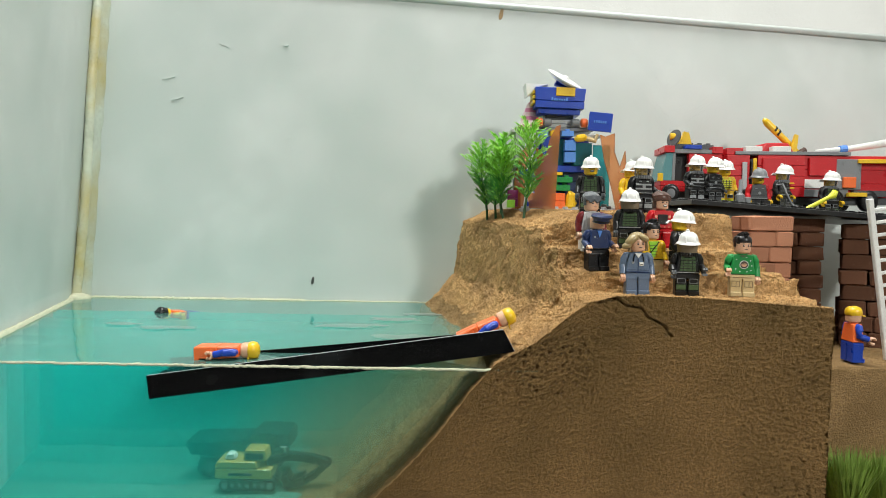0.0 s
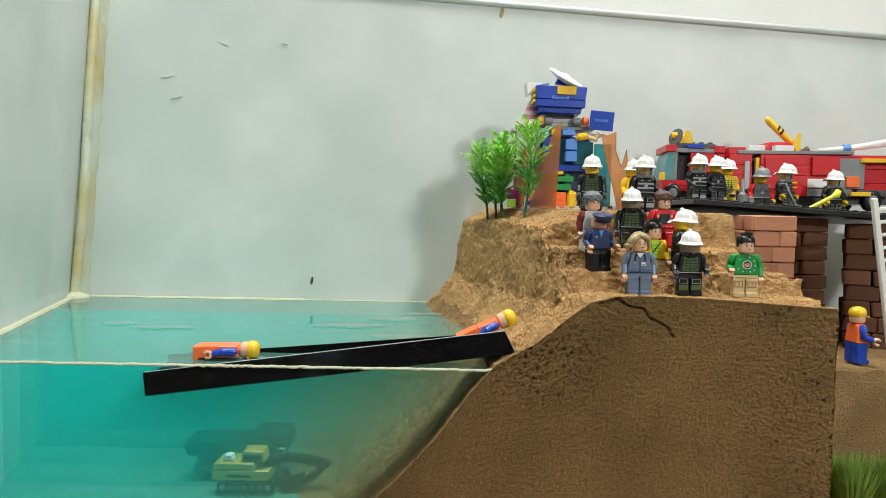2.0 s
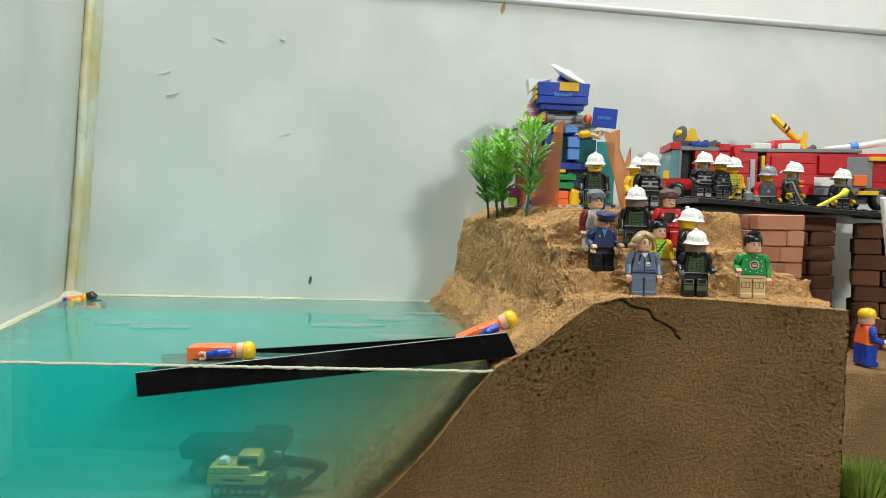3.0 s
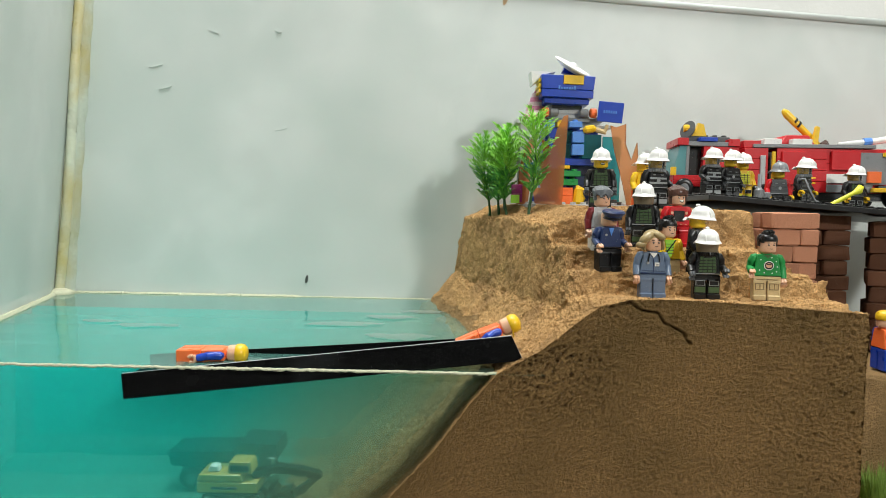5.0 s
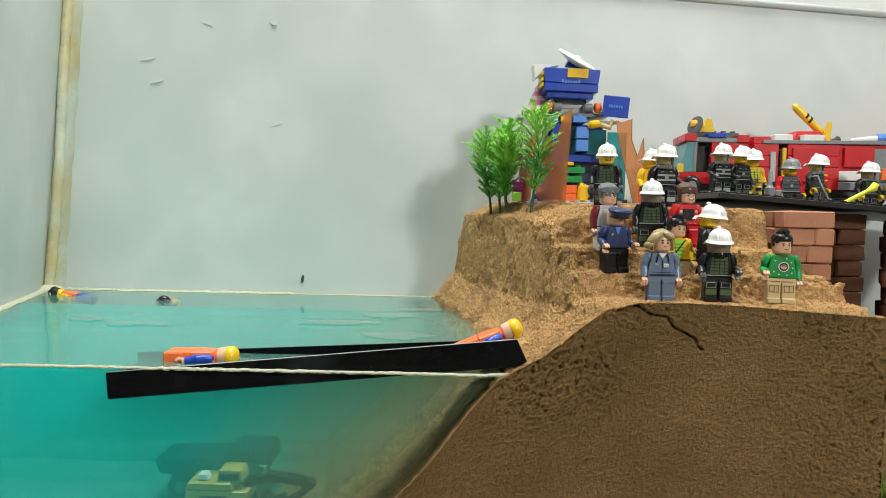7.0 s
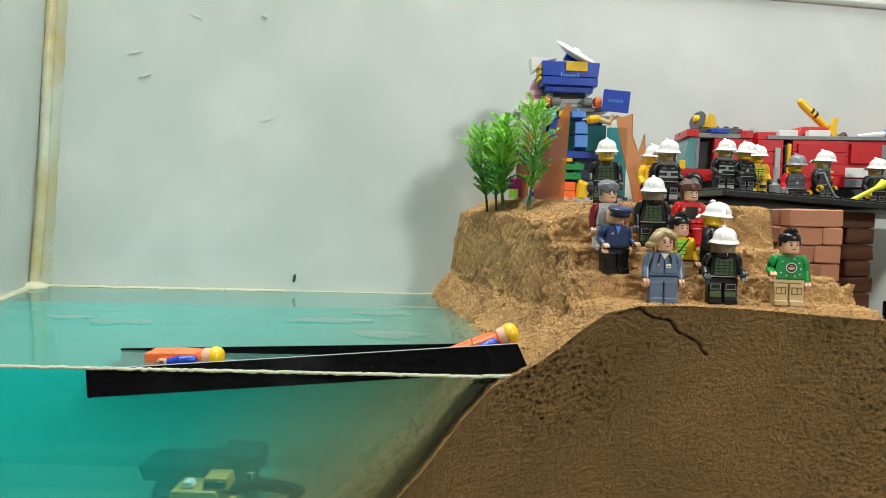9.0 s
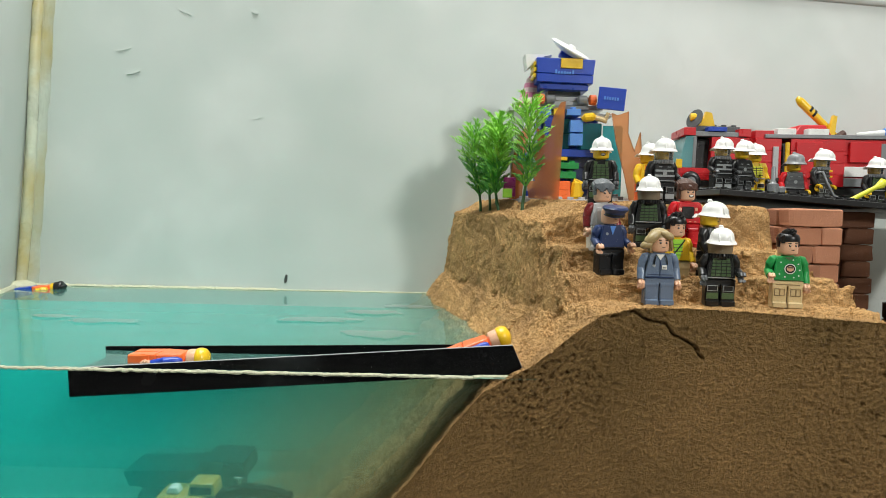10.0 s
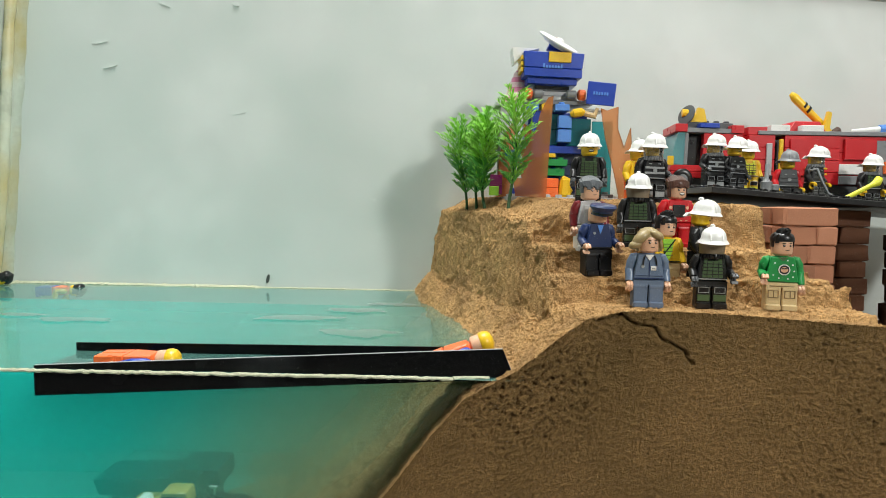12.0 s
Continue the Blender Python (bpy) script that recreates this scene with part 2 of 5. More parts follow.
def lathe(bm, profile, mi=0, m=ID, seg=14, sx=1.0, sy=1.0):
    """Turns (radius, height) pairs about the z axis; closed at both ends."""
    rows = []
    for r, z in profile:
        rows.append([bm.verts.new(m @ Vector((r * math.cos(a) * sx, r * math.sin(a) * sy, z))) for a in [2 * math.pi * i / seg for i in range(seg)]])
    for a, b in zip(rows, rows[1:]):
        for i in range(seg):
            bm.faces.new((a[i], a[(i + 1) % seg], b[(i + 1) % seg], b[i])).material_index = mi
    bm.faces.new(rows[0][::-1]).material_index = mi
    bm.faces.new(rows[-1]).material_index = mi


def tube(bm, pts, radii, mi=0, seg=8):
    pts = [Vector(p) for p in pts]
    path = []
    for i, p in enumerate(pts):
        d = (pts[min(i + 1, len(pts) - 1)] - pts[max(i - 1, 0)]).normalized()
        q = d.to_track_quat("Z", "Y").to_matrix().to_4x4()
        path.append(Matrix.Translation(p) @ q @ Matrix.Diagonal((radii[i], radii[i], 1, 1)))
    ring = [(math.cos(2 * math.pi * k / seg), math.sin(2 * math.pi * k / seg), 0) for k in range(seg)]
    prism(bm, ring, path, mi)


def plate_shape(bm, outline, thick, mi=0, m=ID):
    """A flat outline in the xz plane, given a thickness along y."""
    prism(bm, [(x, 0, z) for x, z in outline], [m, m @ Matrix.Translation((0, thick, 0))], mi)


def studs(bm, xs, ys, z, mi=0, m=ID, r=0.0024, h=0.0017):
    for x in xs:
        for y in ys:
            lathe(bm, [(r, z), (r, z + h * 0.85), (r * 0.9, z + h)], mi, m @ Matrix.Translation((x, y, 0)), 10)


def sheet(name, verts, faces, mats, parent=None, smooth=True):
    me = bpy.data.meshes.new(name)
    me.from_pydata(verts, [], faces)
    for mm in mats if isinstance(mats, (list, tuple)) else [mats]:
        me.materials.append(mm)
    if smooth:
        me.polygons.foreach_set("use_smooth", [True] * len(me.polygons))
    me.update()
    ob = new(name, me)
    if parent:
        ob.parent = parent
    return ob


def grid_faces(nu, nv):
    return [(j * nu + i, j * nu + i + 1, (j + 1) * nu + i + 1, (j + 1) * nu + i) for j in range(nv - 1) for i in range(nu - 1)]


def smooth_step(a, b, x):
    t = min(max((x - a) / (b - a), 0), 1)
    return t * t * (3 - 2 * t)


M_SEAM_IN = surface("silicone_bead", (0.58, 0.61, 0.49), 0.3, vary=0.15, scale=40, fine=300, bump=0.3, dark=(0.55, 0.47, 0.22), darkat=0.52)
M_DAMP = surface("damp_sand", (0.36, 0.225, 0.100), 0.9, vary=0.5, scale=520, fine=1500, bump=1.0, spec=0.15, dark=(0.24, 0.15, 0.065), darkat=0.55, relief=0.002, patch=30, blend=0.15)
# the clay brick darkened: shade under the road plate put into the colour
M_SHADEBRICK = surface("shaded_brick", (0.17, 0.078, 0.046), 0.85, vary=0.25, scale=90, fine=900, bump=0.6, spec=0.2, perobj=0.25)
M_SILT = surface("silt", (0.09, 0.26, 0.21), 0.9, vary=0.25, scale=60, fine=600, bump=0.4, spec=0.1)

# ---- the room and the tank ----
def slab(name, x0, x1, y0, y1, z0, z1, mat, c=0.002):
    bm = bmesh.new()
    block(bm, x0, x1, y0, y1, z0, z1, c=c)
    return tagged(finish(name, bm, mat), kind="structure")


slab("room_floor", -2.2, 2.2, -2.4, 1.0, -0.95, -0.90, M_TABLE)
slab("ceiling", -2.2, 2.2, -2.4, 1.0, 1.60, 1.65, M_PLASTER)
slab("wall_room_back", -2.2, 2.2, 0.45, 0.50, -0.90, 1.60, M_PLASTER)
slab("wall_room_front", -2.2, 2.2, -2.4, -2.35, -0.90, 1.60, M_PLASTER)
slab("wall_room_left", -2.2, -2.15, -2.35, 0.45, -0.90, 1.60, M_PLASTER)
slab("wall_room_right", 2.15, 2.2, -2.35, 0.45, -0.90, 1.60, M_PLASTER)
slab("table", -0.75, 0.9, -0.06, 0.44, -0.17, -0.135, M_TABLE)


def leaning_wall(name, a, b, h0, ha, hb, lean, thick, mat):
    """A wall between two ground points, with its top at heights ha, hb, pushed out by lean per metre."""
    a, b = Vector((*a, 0)), Vector((*b, 0))
    d = (b - a).normalized()
    n = Vector((-d.y, d.x, 0))
    nu, nv = 60, 24
    front, back = [], []
    for j in range(nv):
        for i in range(nu):
            u = i / (nu - 1)
            z = h0 + (ha + (hb - ha) * u - h0) * j / (nv - 1)
            w = 0.0012 * noise.noise(Vector((u * 6, z * 12, 3)))
            p = a + (b - a) * u + n * (lean * max(z, 0) + w)
            front.append((p.x, p.y, z))
            q = p + n * thick
            back.append((q.x, q.y, z))
    k = nu * nv
    faces = [f[::-1] for f in grid_faces(nu, nv)] + [tuple(v + k for v in f) for f in grid_faces(nu, nv)]
    rim = [i for i in range(nu)] + [j * nu + nu - 1 for j in range(1, nv)] + [(nv - 1) * nu + i for i in range(nu - 2, -1, -1)] + [j * nu for j in range(nv - 2, 0, -1)]
    faces += [(p, q, q + k, p + k) for p, q in zip(rim, rim[1:] + rim[:1])]
    return tagged(sheet(name, front + back, faces, mat, smooth=False), kind="structure")


leaning_wall("wall_back", (-0.42, 0.33), (0.62, 0.33), -0.135, 0.3465, 0.2825, 0.0, 0.006, M_WALL)
leaning_wall("wall_left", (-0.305, 0.0), (-0.404, 0.338), -0.135, 0.335, 0.335, -0.075, 0.006, M_WALL)
# rim strip along the top of the back wall
bm = bmesh.new()
tube(bm, [(-0.42, 0.329, 0.3470), (0.1, 0.329, 0.315), (0.62, 0.329, 0.2830)], [0.0035] * 3, seg=8)
tagged(finish("trim_rim", bm, M_WALL, smooth=True), kind="structure")
# silicone in the corner
bm = bmesh.new()
random.seed(3)
pts = [(-0.402 + 0.075 * max(z, 0) + random.uniform(-0.0004, 0.0004), 0.331, z) for z in np.linspace(-0.13, 0.345, 40)]
tube(bm, pts, [0.0170 + random.uniform(-0.0006, 0.0008) for _ in pts], seg=14)
tagged(finish("trim_corner_seam", bm, M_SEAM, smooth=True), kind="structure")
bm = bmesh.new()
pts = [(-0.393 + 0.082 * max(z, 0) + 0.0015 * math.sin(z * 18), 0.3155, z) for z in np.linspace(-0.13, 0.345, 60)]
tube(bm, pts, [0.0048 + random.uniform(-0.0004, 0.0006) for _ in pts], seg=8)
tagged(finish("trim_corner_bead", bm, M_SEAM_IN, smooth=True), kind="structure")
# dried drops and specks on the back wall
random.seed(11)


def blot(name, x, z, w, h, mat, tilt=0.0, y=0.3292):
    bm = bmesh.new()
    ring = []
    for i in range(14):
        a = 2 * math.pi * i / 14
        r = 1 + random.uniform(-0.15, 0.15)
        ring.append((math.cos(a) * w / 2 * r, 0, math.sin(a) * h / 2 * r))
    m = Matrix.Translation((x, y - 0.0001, z)) @ pose(0, 0, 0, 0, tilt, 0)
    prism(bm, ring, [m, m @ Matrix.Translation((0, 0.0015, 0)) @ Matrix.Diagonal((1.15, 1, 1.15, 1))])
    return bm


def speck(name, x, z, w, h, mat, label, tilt=0.0):
    tagged(finish(name, blot(name, x, z, w, h, mat, tilt), mat), label, "stain")


speck("speck", -0.1425, 0.0165, 0.0028, 0.0085, M_SPECK, "small dark seed-like speck stuck to the white wall", 8)
speck("drip_stain", 0.058, 0.309, 0.0045, 0.013, M_STAIN, "brown dried drip on the white tank wall", 12)
M_SCUFF = surface("pale_scuff", (0.62, 0.67, 0.645), 0.35, vary=0.05)
for x, z, w, h, tl in [(-0.174, 0.272, 0.006, 0.003, 30), (-0.17, 0.172, 0.012, 0.0015, -15), (-0.043, 0.094, 0.003, 0.002, 0), (-0.30, 0.234, 0.014, 0.0015, -12),
                       (-0.24, 0.27, 0.012, 0.0012, 20), (-0.29, 0.212, 0.012, 0.001, -15)]:
    speck("scuff_mark", x, z, w, h, M_SCUFF, "faint pale scuff on the white plastic wall", tl)

# ---- sand ----
PROFILE = [(-0.2, -0.128), (-0.075, -0.118), (-0.0265, -0.0711), (-0.005, -0.0475), (0.0163, -0.0184), (0.0314, -0.0007), (0.056, 0.0133), (0.0772, 0.0307), (0.0878, 0.0381),
           (0.1047, 0.0424), (0.1294, 0.0427), (0.1605, 0.0418), (0.2071, 0.0388), (0.245, 0.0366)]
PX, PZ = [p[0] for p in PROFILE], [p[1] for p in PROFILE]
SAND_R = 0.2390


def bank_profile(x):
    return float(np.interp(x, PX, PZ))


def water_edge(y):
    return 0.0314 - 0.0267 * smooth_step(0.0, 0.33, y)


def cliff_edge(y):
    return float(np.interp(y, [0, 0.035, 0.06, 0.12, 0.27, 0.34], [0.088, 0.084, 0.079, 0.067, 0.026, 0.018]))


def sand_wander(x, y):
    """How far the edges of the steps stray from a straight line."""
    return 0.0032 * noise.noise(Vector((x * 28, y * 22, 1.0))) + 0.0016 * noise.noise(Vector((x * 120, y * 60, 4.0)))


def sand_level(x, y, ys=None):
    """Height of the sand: a bank that falls to the water, three steps, and a flat top; ys is y with the strayed edges straightened."""
    wob = sand_wander(x, y)
    ys = y + wob if ys is None else ys
    z = 0.0396 + 0.0030 * smooth_step(0.016, 0.0, y)
    z += 0.0142 * smooth_step(0.0408, 0.0468, ys)
    z += 0.0145 * smooth_step(0.0585, 0.0648, ys)
    back = smooth_step(0.0880, 0.0948, ys)
    z += back * (0.0145 + 0.0115 * smooth_step(0.0, 0.032, x - cliff_edge(y)) + 0.0030 * smooth_step(0.12, 0.20, y))
    right = float(np.interp(y, [0, 0.042, 0.045, 0.060, 0.063, 0.09, 0.12], [0.26, 0.26, 0.231, 0.226, 0.216, 0.2135, 0.222])) + wob
    base = 0.036 - 0.25 * max(x - 0.225, 0)
    z = base + (z - base) * (1 - smooth_step(right - 0.002, right + 0.005, x))
    ce = cliff_edge(y) + 0.9 * wob
    low = min(bank_profile(x - water_edge(y) + 0.0314), 0.043)
    low += (max(low, 0.036 * smooth_step(ce - 0.046, ce - 0.002, x) ** 1.5 - 0.006) - low) * smooth_step(0.02, 0.10, y) * smooth_step(ce - 0.052, ce - 0.040, x)
    if y <= 0.02:
        return bank_profile(x) + (z - 0.0426) * smooth_step(0.09, 0.11, x) * smooth_step(0.0, 0.02, y)
    return low + (z - low) * smooth_step(ce - 0.0085, ce + 0.0015, x)


# rows gather on the risers and columns on the cliff, so that the steep faces carry as much detail as the flat ones
def gathered(lo, hi, dense, wide, many, few):
    steps = [(dense - wide, few), (dense + wide, many), (hi, few)]
    out, a = [], lo
    for b, n in steps:
        out += list(np.linspace(a, b, n, endpoint=False))
        a = b
    return out + [hi]


rows_v = list(np.linspace(0.0, 0.0405, 62)) + list(np.linspace(0.0410, 0.0465, 20)) + list(np.linspace(0.0473, 0.0585, 16)) + list(np.linspace(0.0592, 0.0640, 20)) \
    + list(np.linspace(0.0650, 0.0885, 32)) + list(np.linspace(0.0892, 0.0945, 20)) + list(np.linspace(0.0955, 0.336, 150))
plain, fades, nx = [], [], 0
for v in rows_v:
    cols = gathered(-0.13, SAND_R, cliff_edge(v) - 0.004, 0.011, 95, 165)
    nx = len(cols)
    fade = smooth_step(0.018, 0.034, v)
    for x in cols:
        stray = sand_wander(x, v)
        y = v - stray * fade
        plain.append((x, y, sand_level(x, max(y, 0.0), v + stray * (1 - fade))))
        fades.append((fade, 1 if v > 0.003 else 0.35))
net = np.array(plain).reshape(len(rows_v), nx, 3)
across = np.cross(np.gradient(net, axis=1), np.gradient(net, axis=0))
across /= np.linalg.norm(across, axis=2, keepdims=True) + 1e-12
verts = []
for p, nrm, (fade, k) in zip(plain, across.reshape(-1, 3), fades):
    p = Vector(p)
    lump = 0.0012 * noise.noise(p * 60) * fade + (0.0013 * noise.noise(p * 210) + 0.0011 * noise.noise(p * 480) + 0.0008 * noise.noise(p * 900)) * k
    lump -= 0.0034 * max(noise.noise(p * 170 + Vector((7, 1, 3))) - 0.24, 0) * fade
    q = p + Vector(nrm) * lump
    verts.append((q.x, max(q.y, 0.0) if p.y > 0 else 0.0, q.z))
sand = tagged(sheet("ground_sand_bank", verts, grid_faces(nx, len(rows_v)), [M_DRY, M_DAMP], smooth=True), kind="structure")
# soaked sand at and below the water line
wet = [1 if verts[f.vertices[0]][2] < 0.004 + 0.005 * noise.noise(Vector(verts[f.vertices[0]]) * 45) and verts[f.vertices[0]][1] > 0.004 else 0 for f in sand.data.polygons]
sand.data.polygons.foreach_set("material_index", wet)

# the cut face of the bank against the pane, wet and pitted, with a crack
CRACK = [(0.093, 0.0375), (0.1045, 0.0405), (0.1110, 0.0365), (0.1180, 0.0352), (0.1245, 0.0300), (0.1310, 0.0262), (0.1365, 0.0225), (0.1400, 0.0175)]


def near_crack(x, z):
    best = 1.0
    for (ax, az), (bx, bz) in zip(CRACK, CRACK[1:]):
        dx, dz = bx - ax, bz - az
        t = min(max(((x - ax) * dx + (z - az) * dz) / (dx * dx + dz * dz), 0), 1)
        best = min(best, math.hypot(x - ax - t * dx, z - az - t * dz))
    return best


nx, nz = 470, 250
verts = []
for j in range(nz):
    v = j / (nz - 1)
    for i in range(nx):
        x = -0.13 + (SAND_R + 0.13) * i / (nx - 1)
        top = sand_level(x, 0.0) + 0.0003 * noise.noise(Vector((x * 300, 0, 0)))
        z = -0.135 + (top + 0.135) * v
        edge = 0.0016 * noise.noise(Vector((3, z * 60, 8))) * smooth_step(SAND_R - 0.01, SAND_R, x)
        n1 = noise.noise(Vector((x * 380, 5, z * 380)))
        n2 = noise.noise(Vector((x * 700, 9, z * 700)))
        rough = 0.38 + 1.1 * smooth_step(0.05, 0.005, math.hypot(x - 0.060, (z - 0.004) * 1.2)) + 0.45 * smooth_step(0.07, 0.0, abs(x - 0.235)) + 0.12 * smooth_step(0.005, 0.035, z)
        d = max(n1 - 0.22, 0) * 0.0055 * rough + max(n2 - 0.12, 0) * 0.0048 * rough + 0.0003 * n2
        c = near_crack(x + 0.0022 * noise.noise(Vector((x * 220, z * 220, 1))), z)
        d += 0.005 * smooth_step(0.0007, 0.0002, c)
        verts.append((x + edge, 0.0004 + d, z))
sheet("sand_cut_face", verts, grid_faces(nx, nz), [M_WET], sand)
# the side of the bank to the right, and the lower ledge with its face
ny, nz = 60, 90
verts = []
for j in range(nz):
    for i in range(ny):
        y = 0.0004 + 0.14 * i / (ny - 1)
        z = -0.135 + (sand_level(SAND_R, y) + 0.135) * j / (nz - 1)
        verts.append((SAND_R + 0.0012 * noise.noise(Vector((1, y * 90, z * 90))) + 0.0016 * noise.noise(Vector((3, z * 60, 8))) * smooth_step(0.02, 0, y), y, z))
sheet("sand_side_face", verts, grid_faces(ny, nz), [M_WET], sand)


def ledge_level(x, y):
    return -0.0125 + 0.0015 * noise.noise(Vector((x * 40, y * 40, 3))) - 0.088 * smooth_step(0.062, 0.052, y + 0.004 * noise.noise(Vector((x * 50, 1, 1)))) + 0.0006 * noise.noise(Vector((x * 300, y * 300, 3)))


nx, ny = 150, 190
verts = [(x, y, ledge_level(x, y)) for y in np.linspace(-0.002, 0.33, ny) for x in np.linspace(SAND_R - 0.004, 0.60, nx)]
tagged(sheet("ground_sand_ledge", verts, grid_faces(nx, ny), [M_DAMP], smooth=False), kind="structure")
# loose grains and clods on the bank and its cut face
rnd = random.Random(17)


def grains(name, places, mat, parent):
    vs, fs = [], []
    for p, r in places:
        k = len(vs)
        q = Euler((rnd.uniform(0, 6), rnd.uniform(0, 6), rnd.uniform(0, 6))).to_matrix()
        for d in ((1, 0, 0), (-1, 0, 0), (0, 1, 0), (0, -1, 0), (0, 0, 1), (0, 0, -1)):
            v = Vector(p) + q @ Vector(d) * r * rnd.uniform(0.7, 1.3)
            vs.append((v.x, v.y, v.z))
        fs += [(k + a, k + b, k + c) for a, b, c in ((0, 2, 4), (2, 1, 4), (1, 3, 4), (3, 0, 4), (2, 0, 5), (1, 2, 5), (3, 1, 5), (0, 3, 5))]
    return tagged(sheet(name, vs, fs, mat, parent, smooth=False), kind="stuff")


spots = []
while len(spots) < 14000:
    x, y = rnd.uniform(0.0, SAND_R), rnd.random() ** 1.5 * 0.33
    z = sand_level(x, y)
    if z > 0.001:
        spots.append(((x, y, z + 0.0001), 0.00022 + 0.0011 * rnd.random() ** 5))
grains("sand_grains", spots, M_DRY, sand)
spots = []
while len(spots) < 9000:
    x, z = rnd.uniform(-0.05, SAND_R - 0.001), rnd.uniform(-0.13, 0.043)
    keep = 0.25 + 0.75 * smooth_step(0.07, 0.01, math.hypot(x - 0.08, z - 0.015))
    if z < bank_profile(x) - 0.001 and rnd.random() < keep:
        spots.append(((x, 0.0006, z), 0.00020 + 0.0004 * rnd.random() ** 2))
grains("wet_sand_grains", spots, M_WET, sand)
# the bed under the water
verts = [(x, y, -0.121 + 0.002 * noise.noise(Vector((x * 20, y * 20, 3)))) for y in np.linspace(0.001, 0.336, 50) for x in np.linspace(-0.44, -0.10, 60)]
tagged(sheet("ground_bed", verts, grid_faces(60, 50), [M_SILT]), kind="structure")

# ---- water ----
verts, nx, ny = [], 90, 70
for y in np.linspace(0.0, 0.329, ny):
    for x in np.linspace(-0.42, 0.058, nx):
        lim = -0.304 - 0.293 * y
        verts.append((max(x, lim), y, 0.0004 * noise.noise(Vector((x * 30, y * 30, 1)))))
water = tagged(sheet("water", verts, grid_faces(nx, ny), [M_TOP]), kind="structure")
water.visible_shadow = False
VEILS = 7
for k in range(VEILS):
    y = 0.0125 + 0.2225 * (k / (VEILS - 1)) ** 1.3
    m = murk_mat("cloudy_water", 1.0 if k == VEILS - 1 else 0.12 + 0.05 * k)
    cols, lines, pts = 24, 8, []
    for zv in np.linspace(-0.125, -0.0012, lines):
        for xv in np.linspace(-0.304 - 0.293 * y, 0.040, cols):
            pts.append((xv, y, zv))
    sheet("water_veil", pts, grid_faces(cols, lines), m, water)
# scum line on the pane and along the walls
random.seed(5)


def scum(pts, r):
    bm = bmesh.new()
    for (x0, y0), (x1, y1) in zip(pts, pts[1:]):
        n = max(int(math.hypot(x1 - x0, y1 - y0) / 0.0016), 2)
        line = [(x0 + (x1 - x0) * i / n, y0 + (y1 - y0) * i / n, 0.0003 + random.uniform(-0.0003, 0.0003)) for i in range(n + 1)]
        tube(bm, line, [r * random.uniform(0.80, 1.20) for _ in line], seg=6)
    return bm


part("scum_line", scum([(-0.305, 0.0008), (0.0255, 0.0008), (0.030, 0.0032), (0.043, 0.0034)], 0.0009), M_FOAM, water, "cream scum line")
part("scum_line", scum([(-0.306, 0.012), (-0.395, 0.318)], 0.0026), M_FOAM, water, "cream scum line")
part("scum_line", scum([(-0.396, 0.326), (-0.15, 0.3275)], 0.0018), M_FOAM, water, "cream scum line")
part("scum_line", scum([(-0.15, 0.3275), (0.005, 0.328)], 0.0009), M_FOAM, water, "cream scum line")
bm = bmesh.new()
lathe(bm, [(0.014, 0), (0.012, 0.004), (0.006, 0.0065), (0.001, 0.007)], 0, pose(-0.390, 0.312, -0.001), 14)
part("foam_heap", bm, M_FOAM, water, "small heap of froth", True)
M_FILM = clear_mat("thin_scum", (1, 1, 1), (0.62, 0.66, 0.52), 0.08, 0.3)
for x, y, a, b in [(-0.225, 0.135, 0.024, 0.008), (-0.265, 0.15, 0.016, 0.006), (-0.08, 0.16, 0.026, 0.012), (-0.045, 0.20, 0.026, 0.010), (-0.03, 0.11, 0.022, 0.012), (-0.02, 0.235, 0.020, 0.008)]:
    ring = []
    for i in range(48):
        t = 2 * math.pi * i / 48
        k = 1 + 0.55 * noise.noise(Vector((math.cos(t) * 1.5 + x * 90, math.sin(t) * 1.5, y * 50))) + 0.30 * noise.noise(Vector((math.cos(t) * 5 + x * 90, math.sin(t) * 5, y * 50)))
        ring.append((x + a * k * math.cos(t), y + b * k * math.sin(t), 0.0008))
    sheet("scum_patch", ring, [tuple(range(48))], M_FILM, water, smooth=False).visible_shadow = False
# clear front pane
bm = bmesh.new()
block(bm, -0.36, 0.62, -0.0056, -0.0016, -0.135, 0.33, c=0.0002)
pane = tagged(finish("window_pane", bm, M_PANE), kind="structure")
pane.visible_shadow = False

# ---- toy figures: each one plain mesh ----
def shell(bm, mi, m, r0, r1, z0, z1, a0, a1, thick=0.0005, steps=12):
    """A curved plate round the z axis between two angles (0 faces -y), like a visor."""
    ring = []
    for k in range(steps + 1):
        a = math.radians(a0 + (a1 - a0) * k / steps)
        ring.append((math.sin(a), -math.cos(a)))
    rows = []
    for r, z in ((r0, z0), (r1, z1), (r1 - thick, z1), (r0 - thick, z0)):
        rows.append([bm.verts.new(m @ Vector((x * r, y * r, z))) for x, y in ring])
    for a, b in zip(rows, rows[1:] + rows[:1]):
        for k in range(steps):
            bm.faces.new((a[k], a[k + 1], b[k + 1], b[k])).material_index = mi
    for k in (0, steps):
        bm.faces.new([row[k] for row in rows]).material_index = mi


def egg(bm, mi, m, rx, ry, rz, seg=18, rings=9):
    """A rounded lump, flattened by its three radii."""
    prof = [(max(math.sin(math.pi * k / rings), 0.03), -math.cos(math.pi * k / rings)) for k in range(rings + 1)]
    lathe(bm, prof, mi, m @ Matrix.Diagonal((rx, ry, rz, 1)), seg)


